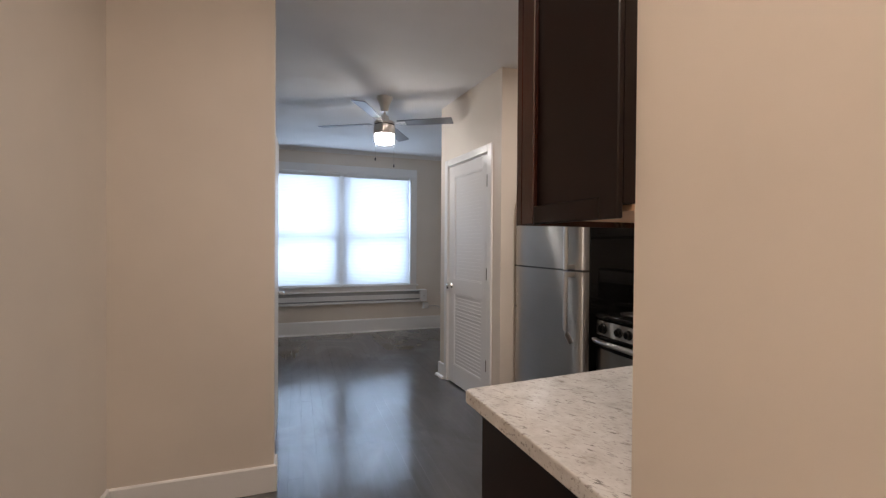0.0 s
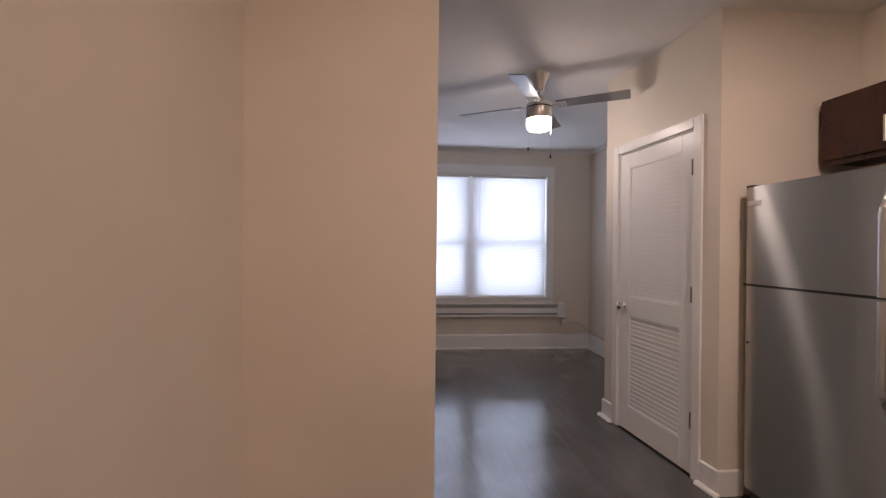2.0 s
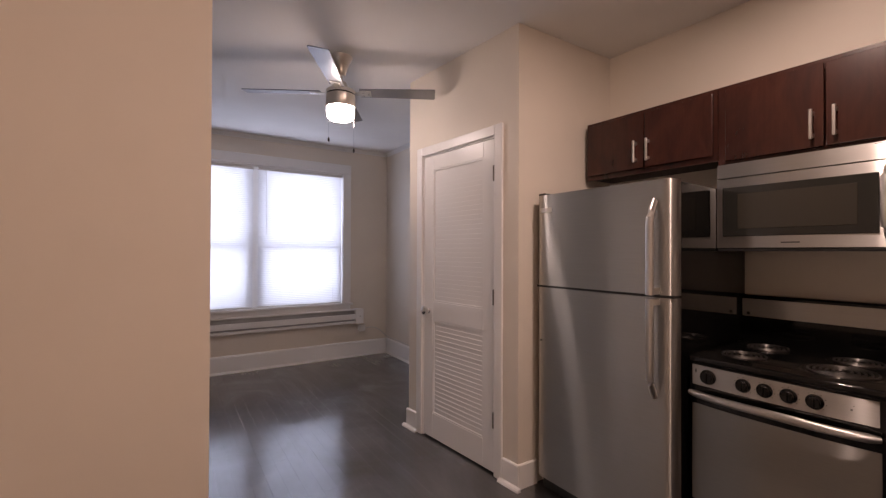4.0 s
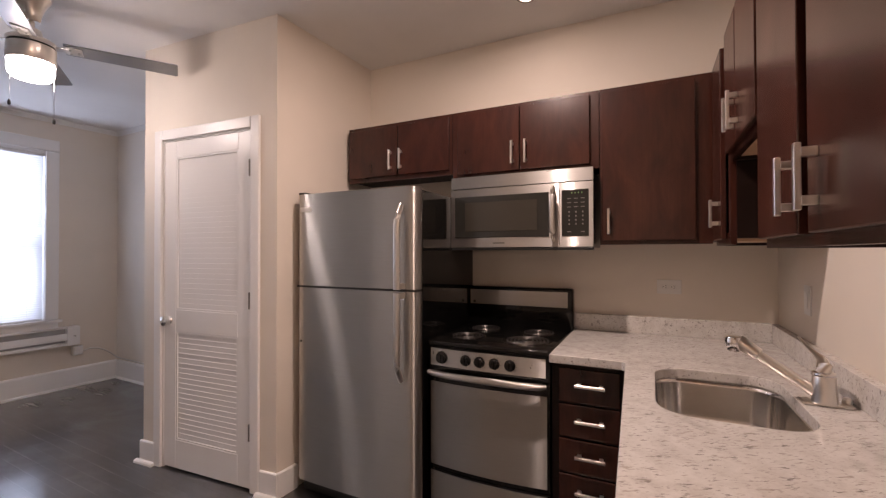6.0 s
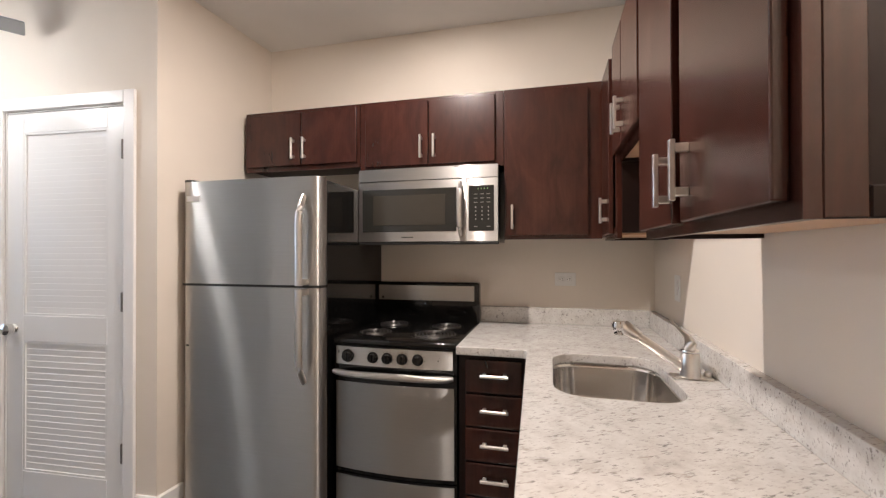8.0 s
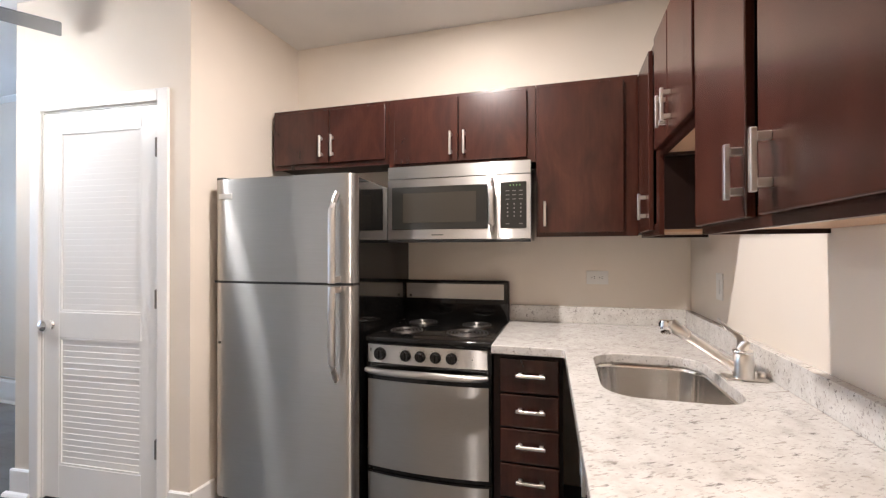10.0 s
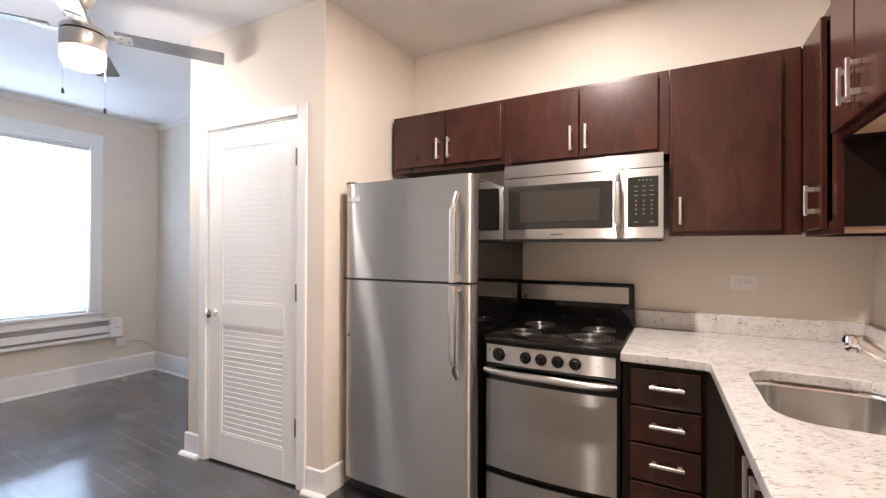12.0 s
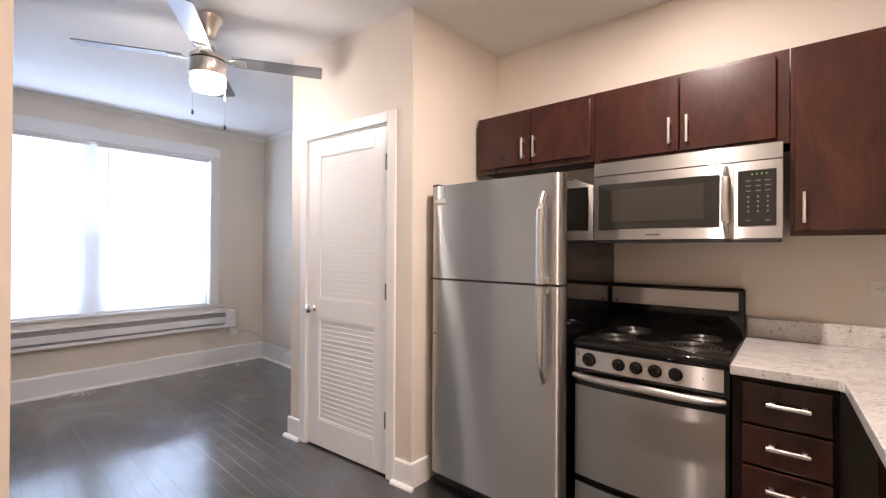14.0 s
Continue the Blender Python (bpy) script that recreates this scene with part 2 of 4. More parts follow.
def tube(bm, pts, r, n=10, flat=1.0):
    """A round bar along points; r may be one radius or one for each point."""
    pts = [Vector(p) for p in pts]
    rs = r if isinstance(r, (list, tuple)) else [r] * len(pts)
    rings = []
    for i, p in enumerate(pts):
        d = (pts[min(i + 1, len(pts) - 1)] - pts[max(i - 1, 0)]).normalized()
        up = Vector((0, 0, 1)) if abs(d.z) < 0.95 else Vector((0, 1, 0))
        s = d.cross(up).normalized()
        u = s.cross(d).normalized()
        rings.append([bm.verts.new(p + rs[i] * (math.cos(math.tau * k / n) * s + flat * math.sin(math.tau * k / n) * u)) for k in range(n)])
    for a, b in zip(rings, rings[1:]):
        for i in range(n):
            bm.faces.new((a[i], a[(i + 1) % n], b[(i + 1) % n], b[i]))
    bm.faces.new(rings[0][::-1])
    bm.faces.new(rings[-1])
    return bm


def prism(bm, outline, z0, z1):
    """An upright prism over a plan outline."""
    lo = [bm.verts.new((x, y, z0)) for x, y in outline]
    hi = [bm.verts.new((x, y, z1)) for x, y in outline]
    n = len(lo)
    for i in range(n):
        bm.faces.new((lo[i], lo[(i + 1) % n], hi[(i + 1) % n], hi[i]))
    bm.faces.new(lo[::-1])
    bm.faces.new(hi)
    return bm


def obj(name, bm, material, smooth=False, m=None):
    if m is not None:
        bmesh.ops.transform(bm, matrix=m, verts=bm.verts)
    bmesh.ops.recalc_face_normals(bm, faces=bm.faces)
    me = bpy.data.meshes.new(name)
    bm.to_mesh(me)
    bm.free()
    me.materials.append(material)
    if smooth:
        for p in me.polygons:
            p.use_smooth = True
        me.set_sharp_from_angle(angle=radians(38))
    ob = new(name, me)
    AT[ob] = Matrix.Identity(4)
    return ob


def hang(ob, parent):
    ob.parent = parent
    ob.matrix_parent_inverse = AT[parent].inverted()
    AT[ob] = Matrix.Identity(4)
    return ob


def part(name, bm, material, parent, label="", smooth=False, m=None):
    ob = hang(obj(name, bm, material, smooth, m), parent)
    # a mesh parent keeps world coordinates, an Empty sits at its base
    if label:
        tagged(ob, label)
    return ob


def thing(name, place, label, category, group="", kind=""):
    ob = new(name)
    ob.location = place
    ob.empty_display_size = 0.1
    AT[ob] = Matrix.Translation(place)
    return tagged(ob, label, category, group, kind)


def struct(name, bm, material, label="", category="", smooth=False, m=None):
    return tagged(obj(name, bm, material, smooth, m), label, category, kind="structure")


# ---- plan ----
CEIL_Z = 2.672
NORTH_Y = 6.26       # window wall
EAST_X = 2.352       # far room, beside the window
RANGE_X = 2.408      # wall behind the range
SINK_Y = 0.455       # wall behind the sink
HALL_E, HALL_W, HALL_END = 0.553, -0.767, 0.402
COUNTER_W = 0.478   # free end of the worktop
PART_Y, PART_X = 2.32, -0.027   # partition and its free end
CL = Matrix(((-0.0945, -0.9955, 0, 1.560), (0.9955, -0.0945, 0, 2.85), (0, 0, 1, 0), (0, 0, 0, 1)))  # closet front: along, out, up
CL_LEN = 1.10
KITCHEN = Matrix.Translation((2.1, 2.4, 0)) @ pose(0, 0, 0, 0, 0, 2) @ Matrix.Translation((-2.1, -2.4, 0))  # the kitchen stands two degrees out of line with the hall
WX0, WX1, WZ0, WZ1 = -0.34, 1.76, 0.68, 2.345

struct("wall_north", mk((-2.2, WX0, NORTH_Y, 6.42, 0, CEIL_Z), (WX1, 2.47, NORTH_Y, 6.42, 0, CEIL_Z), (WX0, WX1, NORTH_Y, 6.42, 0, WZ0), (WX0, WX1, NORTH_Y, 6.42, WZ1, CEIL_Z)),
       WALL, "greige painted plaster wall with the window opening", "wall")
struct("wall_east", mk((EAST_X, 2.47, 3.945, NORTH_Y, 0, CEIL_Z)), WALL, "greige painted plaster wall beside the window", "wall")
struct("wall_range", mk((RANGE_X, 2.53, 0.33, 2.86, 0, CEIL_Z)), WALL, "beige painted kitchen wall behind the range", "wall", m=KITCHEN)
struct("wall_sink", mk((0.645, RANGE_X, 0.33, SINK_Y, 0, CEIL_Z)), WALL, "beige painted kitchen wall behind the sink", "wall", m=KITCHEN)
struct("wall_hall_east", mk((HALL_E, HALL_E + 0.12, -2.4, HALL_END, 0, CEIL_Z)), WALL, "beige painted hallway wall", "wall")
struct("wall_hall_west", mk((-0.90, HALL_W, -2.4, PART_Y, 0, CEIL_Z)), WALL, "beige painted hallway wall", "wall")
struct("wall_hall_south", mk((-0.90, HALL_E + 0.12, -2.52, -2.4, 0, CEIL_Z)), WALL, "beige painted wall closing the hallway", "wall")
struct("wall_partition", mk((-2.2, PART_X, PART_Y, PART_Y + 0.11, 0, CEIL_Z)), WALL, "beige painted partition ending at the living room", "wall")
struct("wall_west", mk((-2.32, -2.2, PART_Y, 6.42, 0, CEIL_Z)), WALL, "greige painted wall closing the living room", "wall")
struct("wall_closet_south", mk((1.562, 2.53, 2.832, 2.93, 0, CEIL_Z)), WALL, "beige painted closet side wall next to the refrigerator", "wall")
struct("wall_closet_north", mk((1.47, 2.47, 3.865, 3.945, 0, CEIL_Z)), WALL, "painted closet side wall", "wall")
struct("wall_closet_back", mk((2.45, 2.53, 2.93, 3.865, 0, CEIL_Z)), WALL, "painted back wall inside the closet", "wall")
D0, D1, DH = 0.170, 0.908, 2.052
struct("wall_closet_front", mk((-0.018, D0 - 0.012, -0.09, 0, 0, CEIL_Z), (D1 + 0.012, CL_LEN, -0.09, 0, 0, CEIL_Z), (D0 - 0.012, D1 + 0.012, -0.09, 0, DH + 0.012, CEIL_Z)),
       WALL, "cream painted closet wall round the louvred door", "wall", m=CL)
struct("ceiling", mk((-2.32, 2.53, -2.52, 6.42, CEIL_Z, CEIL_Z + 0.12)), CEIL, "flat white painted ceiling", "ceiling")


# ---- skirting, crown, casings ----
def run_profile(name, a, b, out, profile, material, label, category, m=None):
    """A moulding from a to b in plan; profile lists (out, z)."""
    bm = bmesh.new()
    out = Vector((*out, 0))
    ends = []
    for p in (a, b):
        ends.append([bm.verts.new(Vector((p[0], p[1], 0)) + out * o + Vector((0, 0, z))) for o, z in profile])
    n = len(profile)
    for i in range(n):
        bm.faces.new((ends[0][i], ends[0][(i + 1) % n], ends[1][(i + 1) % n], ends[1][i]))
    bm.faces.new(ends[0][::-1])
    bm.faces.new(ends[1])
    return struct(name, bm, material, label, category, m=m)


TALL_BASE = [(0, 0.001), (0.032, 0.001), (0.030, 0.012), (0.022, 0.020), (0.019, 0.025), (0.019, 0.180), (0.012, 0.194), (0, 0.198)]
LOW_BASE = [(0, 0.001), (0.015, 0.001), (0.015, 0.134), (0.009, 0.140), (0, 0.140)]
SHOE = [(0.0155, 0.001), (0.040, 0.001), (0.038, 0.010), (0.030, 0.018), (0.0155, 0.022)]
WHITE_BASE = "white painted wooden baseboard"
run_profile("baseboard_north", (-2.2, NORTH_Y), (EAST_X, NORTH_Y), (0, -1), TALL_BASE, TRIM, "tall white painted baseboard under the radiator", "baseboard")
run_profile("baseboard_east", (EAST_X, 3.945), (EAST_X, NORTH_Y - 0.033), (-1, 0), TALL_BASE, TRIM, "tall white painted baseboard", "baseboard")
run_profile("baseboard_partition", (HALL_W + 0.016, PART_Y), (PART_X + 0.015, PART_Y), (0, -1), LOW_BASE, TRIM, WHITE_BASE, "baseboard")
run_profile("baseboard_partition_end", (PART_X, PART_Y), (PART_X, PART_Y + 0.11), (1, 0), LOW_BASE, TRIM, WHITE_BASE, "baseboard")
run_profile("baseboard_hall_west", (HALL_W, -2.4), (HALL_W, PART_Y), (1, 0), LOW_BASE, TRIM, WHITE_BASE, "baseboard")
run_profile("baseboard_hall_east", (HALL_E, -2.4), (HALL_E, HALL_END), (-1, 0), LOW_BASE, TRIM, WHITE_BASE, "baseboard")
run_profile("baseboard_closet_corner", (D1 + 0.075, 0), (CL_LEN + 0.015, 0), (0, 1), LOW_BASE, TRIM, WHITE_BASE, "baseboard", m=CL)
run_profile("shoe_closet_corner", (D1 + 0.06, 0), (CL_LEN + 0.04, 0), (0, 1), SHOE, TRIM, "white quarter-round shoe moulding", "trim", m=CL)
run_profile("baseboard_closet_hinge_side", (-0.030, 0), (D0 - 0.075, 0), (0, 1), LOW_BASE, TRIM, WHITE_BASE, "baseboard", m=CL)
run_profile("shoe_closet_hinge_side", (-0.053, 0), (D0 - 0.06, 0), (0, 1), SHOE, TRIM, "white quarter-round shoe moulding", "trim", m=CL)
run_profile("baseboard_closet_south", (1.560, 2.832), (1.70, 2.832), (0, -1), LOW_BASE, TRIM, WHITE_BASE, "baseboard")
CROWN = [(0, 0), (0.010, 0), (0.013, 0.008), (0.024, 0.020), (0.038, 0.031), (0.042, 0.041), (0, 0.041)]
CROWN = [(o, CEIL_Z - 0.042 + z) for o, z in CROWN]
run_profile("crown_north", (-2.2, NORTH_Y), (EAST_X, NORTH_Y), (0, -1), CROWN, TRIM, "white crown moulding along the ceiling", "crown moulding")
run_profile("crown_east", (EAST_X, 3.945), (EAST_X, NORTH_Y - 0.043), (-1, 0), CROWN, TRIM, "white crown moulding along the ceiling", "crown moulding")


# ---- window with blinds ----
def window():
    w = thing("window_1", ((WX0 + WX1) / 2, NORTH_Y, WZ0), "white double-hung window pair with closed white mini blinds", "window", kind="structure")
    f = NORTH_Y - 0.022
    part("casing", mk((WX1 - 0.02, WX1 + 0.08, f, NORTH_Y, WZ0 + 0.025, WZ1 + 0.0), bev=0.004), TRIM, w)
    part("casing", mk((WX0 - 0.08, WX0 + 0.02, f, NORTH_Y, WZ0 + 0.025, WZ1 + 0.0), bev=0.004), TRIM, w)
    part("head_casing", mk((WX0 - 0.08, WX1 + 0.08, f - 0.004, NORTH_Y, WZ1, WZ1 + 0.112), bev=0.005), TRIM, w)
    part("window_sill", mk((WX0 - 0.10, WX1 + 0.10, f - 0.035, 6.34, WZ0 - 0.005, WZ0 + 0.022), bev=0.006), TRIM, w)
    part("apron", mk((WX0 - 0.08, WX1 + 0.08, f + 0.004, NORTH_Y, WZ0 - 0.085, WZ0 - 0.006), bev=0.003), TRIM, w)
    part("mullion", mk((0.670, 0.757, 6.325, 6.40, WZ0 + 0.022, WZ1 - 0.0205), bev=0.004), TRIM, w)
    part("jamb", mk((WX0, WX0 + 0.02, NORTH_Y + 0.001, 6.41, WZ0 + 0.022, WZ1)), TRIM, w)
    part("jamb", mk((WX1 - 0.02, WX1, NORTH_Y + 0.001, 6.41, WZ0 + 0.022, WZ1)), TRIM, w)
    part("jamb", mk((WX0 + 0.02, WX1 - 0.02, NORTH_Y + 0.001, 6.41, WZ1 - 0.02, WZ1)), TRIM, w)
    for x0, x1 in ((WX0 + 0.022, 0.669), (0.758, WX1 - 0.022)):
        for z0, z1, y in ((WZ0 + 0.024, 1.43, 6.34), (1.39, WZ1 - 0.022, 6.375)):
            s = part("window_frame", mk((x0, x0 + 0.060, y, y + 0.03, z0, z1), (x1 - 0.060, x1, y, y + 0.03, z0, z1),
                                        (x0 + 0.060, x1 - 0.060, y, y + 0.03, z0, z0 + 0.045), (x0 + 0.060, x1 - 0.060, y, y + 0.03, z1 - 0.045, z1)), TRIM, w)
            pane = part("pane", mk((x0 + 0.04, x1 - 0.04, y + 0.012, y + 0.016, z0 + 0.04, z1 - 0.04)), PANE, s)
            pane.visible_shadow = False
    return w


def blind(x0, x1):
    b = thing("window_blind", ((x0 + x1) / 2, 6.29, WZ0 + 0.03), "closed white vinyl mini blind hanging in the window", "blind", "window blinds")
    part("headrail", mk((x0, x1, 6.272, 6.305, WZ1 - 0.055, WZ1 - 0.022), bev=0.003), PLASTIC, b)
    part("bottom_rail", mk((x0 + 0.004, x1 - 0.004, 6.278, 6.300, WZ0 + 0.024, WZ0 + 0.038), bev=0.003), PLASTIC, b)
    n, top, low = 74, WZ1 - 0.062, WZ0 + 0.046
    bm = bmesh.new()
    rows = []
    for k in range(6):
        u = k / 5 - 0.5
        h = 0.0032 * (1 - 4 * u * u)
        rows.append([bm.verts.new((x, 0.0275 * u, h)) for x in (x0 + 0.004, x1 - 0.004)])
    for a, c in zip(rows, rows[1:]):
        bm.faces.new((a[0], a[1], c[1], c[0]))
    first = part("slat", bm, BLIND, b, smooth=True)
    for i in range(n):
        s = first if i == 0 else first.copy()
        if i:
            scene.collection.objects.link(s)
        s.matrix_basis = pose(0, 6.289, low + (top - low) * i / (n - 1), -73 + random.uniform(-0.7, 0.7), 0, 0)
    for x in (x0 + 0.12, x1 - 0.12):
        part("ladder_cord", mk((x - 0.0008, x + 0.0008, 6.2755, 6.277, low, top)), PLASTIC, b)
    bm = bmesh.new()
    tube(bm, [(x0 + 0.09, 6.266, WZ1 - 0.05), (x0 + 0.092, 6.264, 1.55)], 0.004, 8)
    part("tilt_wand", bm, PLASTIC, b)


window()
blind(WX0 + 0.024, 0.689)
blind(0.737, WX1 - 0.024)


# ---- radiator under the window ----
def radiator():
    x0, x1, y = -0.62, 1.99, NORTH_Y
    r = thing("baseboard_radiator", ((x0 + x1) / 2, y - 0.05, 0.436), "long white metal convector radiator on the wall under the window", "radiator")
    part("back_panel", mk((x0, x1 - 0.10, y - 0.012, y - 0.0005, 0.438, 0.618)), TRIM, r)
    part("top_cover", mk((x0, x1 - 0.10, y - 0.075, y - 0.012, 0.603, 0.619), bev=0.004), TRIM, r)
    # one block behind the slots; their shade is put into its grey
    part("grille", mk((x0, x1 - 0.10, y - 0.045, y - 0.014, 0.46, 0.602)), mat("shaded_fins", (0.42, 0.42, 0.42), 0.5, 0.3), r, "plain grey block toned for the shade behind the radiator slots")
    part("front_cover", mk((x0, x1 - 0.10, y - 0.085, y - 0.078, 0.491, 0.558), bev=0.003), TRIM, r)
    part("bottom_pipe", mk((x0, x1 - 0.10, y - 0.080, y - 0.02, 0.438, 0.467), bev=0.006), TRIM, r)
    cap = part("end_cap", mk((x1 - 0.105, x1, y - 0.092, y - 0.0005, 0.436, 0.622), bev=0.006), TRIM, r)
    bm = bmesh.new()
    lathe(bm, [(0.008, 0), (0.008, 0.02), (0.004, 0.026)], (x1 - 0.05, y - 0.091, 0.53), 12, "Y")
    bmesh.ops.rotate(bm, verts=bm.verts, cent=(x1 - 0.05, y - 0.091, 0.53), matrix=Matrix.Rotation(math.pi, 3, "Z"))
    part("valve_stem", bm, CHROME, cap)
    j = thing("junction_box", (1.985, y - 0.03, 0.32), "small white electrical junction box beside the radiator", "junction box")
    part("box", mk((1.946, 2.032, y - 0.05, y - 0.0005, 0.322, 0.412), bev=0.005), PLASTIC, j)
    part("cover", mk((1.952, 2.026, y - 0.056, y - 0.050, 0.328, 0.406), bev=0.004), PLASTIC, j)
    bm = bmesh.new()
    pts = [(2.032, y - 0.02, 0.350)]
    for i in range(1, 13):
        t = i / 12
        pts.append((2.032 + 0.311 * t, y - 0.012, 0.350 + 0.03 * math.sin(t * 3.0) - 0.130 * t * t))
    for i in range(1, 16):
        pts.append((EAST_X - 0.008, y - 0.01 - 0.14 * i, 0.222 - 0.008 * math.sin(i * 0.3)))
    tube(bm, pts, 0.006, 8)
    ob = obj("electric_cable", bm, CABLE, True)
    tagged(ob, "thin white painted cable along the wall above the baseboard", "cable")


radiator()


# ---- louvred closet door ----
def closet_door():
    d = thing("door_1", CL @ Vector(((D0 + D1) / 2, 0, 0)), "closed white louvred two-panel closet door", "door", kind="structure")
    w, t0, t1 = D1 - D0, -0.035, -0.003
    st = 0.106
    rails = [(0.012, 0.187), (0.860, 0.995), (1.947, DH - 0.003)]
    part("stile", mk((D0, D0 + st, t0, t1, 0.012, DH - 0.003), bev=0.002), TRIM, d, m=CL)
    part("stile", mk((D1 - st, D1, t0, t1, 0.012, DH - 0.003), bev=0.002), TRIM, d, m=CL)
    for z0, z1 in rails:
        part("rail", mk((D0 + st + 0.0005, D1 - st - 0.0005, t0, t1, z0, z1), bev=0.002), TRIM, d, m=CL)
    for z0, z1, n in ((0.187, 0.860, 21), (0.995, 1.947, 30)):
        part("panel_bead", mk((D0 + st + 0.001, D0 + st + 0.012, -0.012, -0.005, z0, z1), (D1 - st - 0.012, D1 - st - 0.001, -0.012, -0.005, z0, z1),
                              (D0 + st + 0.012, D1 - st - 0.012, -0.012, -0.005, z0, z0 + 0.011), (D0 + st + 0.012, D1 - st - 0.012, -0.012, -0.005, z1 - 0.011, z1)), TRIM, d, m=CL)
        pitch = (z1 - z0 - 0.02) / n
        first = None
        for i in range(n):
            zc = z0 + 0.01 + pitch * (i + 0.5)
            if first is None:
                bm = mk((-(w / 2 - st - 0.003), w / 2 - st - 0.003, -0.0024, 0.0024, -0.0178, 0.0178), bev=0.002, seg=1)
                first = part("louvre", bm, TRIM, d)
                s = first
            else:
                s = first.copy()
                scene.collection.objects.link(s)
            tilt = (-4.5 if z0 < 0.5 else -1.4) + random.uniform(-0.3, 0.3) + (-7 if z0 < 0.5 and i in (14, 16) else 0)
            s.matrix_basis = CL @ pose((D0 + D1) / 2, -0.015, zc, tilt, 0, 0)
    for zc in (0.335, 1.078, 1.832):
        h = part("hinge", mk((D0 - 0.0075, D0 + 0.012, -0.0028, 0.0012, zc - 0.045, zc + 0.045)), HINGE, d, "satin nickel butt hinge", m=CL)
        bm = bmesh.new()
        lathe(bm, [(0.006, -0.048), (0.0085, -0.045), (0.0085, 0.045), (0.006, 0.048)], (D0 - 0.001, 0.010, zc), 12)
        part("pin", bm, HINGE, h, smooth=True, m=CL)
    k = D1 - 0.052
    bm = bmesh.new()
    lathe(bm, [(0.024, 0), (0.024, 0.003), (0.021, 0.007), (0.0185, 0.011), (0.0185, 0.016), (0.023, 0.021), (0.0265, 0.029), (0.025, 0.039), (0.012, 0.045)], (0, 0, 0), 24, "Y")
    part("knob", bm, BRIGHT, d, "polished chrome door knob", True, m=CL @ Matrix.Translation((k, -0.003, 0.925)) @ Matrix.Scale(1.15, 4))
    # casing round the opening
    part("casing", mk((D0 - 0.072, D0 - 0.008, 0.0005, 0.018, 0.001, DH + 0.072), bev=0.005), TRIM, d, m=CL)
    part("casing", mk((D1 + 0.008, D1 + 0.072, 0.0005, 0.018, 0.001, DH + 0.072), bev=0.005), TRIM, d, m=CL)
    part("head_casing", mk((D0 - 0.008, D1 + 0.008, 0.0005, 0.0175, DH + 0.008, DH + 0.072), bev=0.005), TRIM, d, m=CL)
    part("jamb", mk((D0 - 0.0118, D0 - 0.002, -0.09, 0.0, 0.001, DH + 0.0115), (D1 + 0.002, D1 + 0.0118, -0.09, 0.0, 0.001, DH + 0.0115), (D0 - 0.002, D1 + 0.002, -0.09, 0.0, DH + 0.0, DH + 0.0115)), TRIM, d, m=CL)


closet_door()


# ---- white door standing open behind the partition ----
def open_door():
    y0, y1 = PART_Y + 0.118, 3.37
    d = thing("door_2", (-0.06, (y0 + y1) / 2, 0), "white painted door standing open beside the partition", "door", kind="structure")
    part("leaf", mk((-0.082, -0.046, y0, y1, 0.012, 2.05), bev=0.002), TRIM, d)
    bm = bmesh.new()
    lathe(bm, [(0.026, 0), (0.026, 0.006), (0.010, 0.010), (0.010, 0.044), (0.004, 0.047)], (0, 0, 0), 20, "X")
    bmesh.ops.rotate(bm, verts=bm.verts, cent=(0, 0, 0), matrix=Matrix.Rotation(math.pi, 3, "Z"))
    if max(v.co.x for v in bm.verts) < 0.02:
        bmesh.ops.rotate(bm, verts=bm.verts, cent=(0, 0, 0), matrix=Matrix.Rotation(math.pi, 3, "Z"))
    tube(bm, [(0.038, 0.0, 0), (0.040, -0.03, 0.001), (0.040, -0.105, 0.0)], [0.009, 0.009, 0.006], 10)
    part("lever_handle", bm, CHROME, d, "chrome lever handle", True, m=Matrix.Translation((-0.046, 3.30, 0.95)))


open_door()


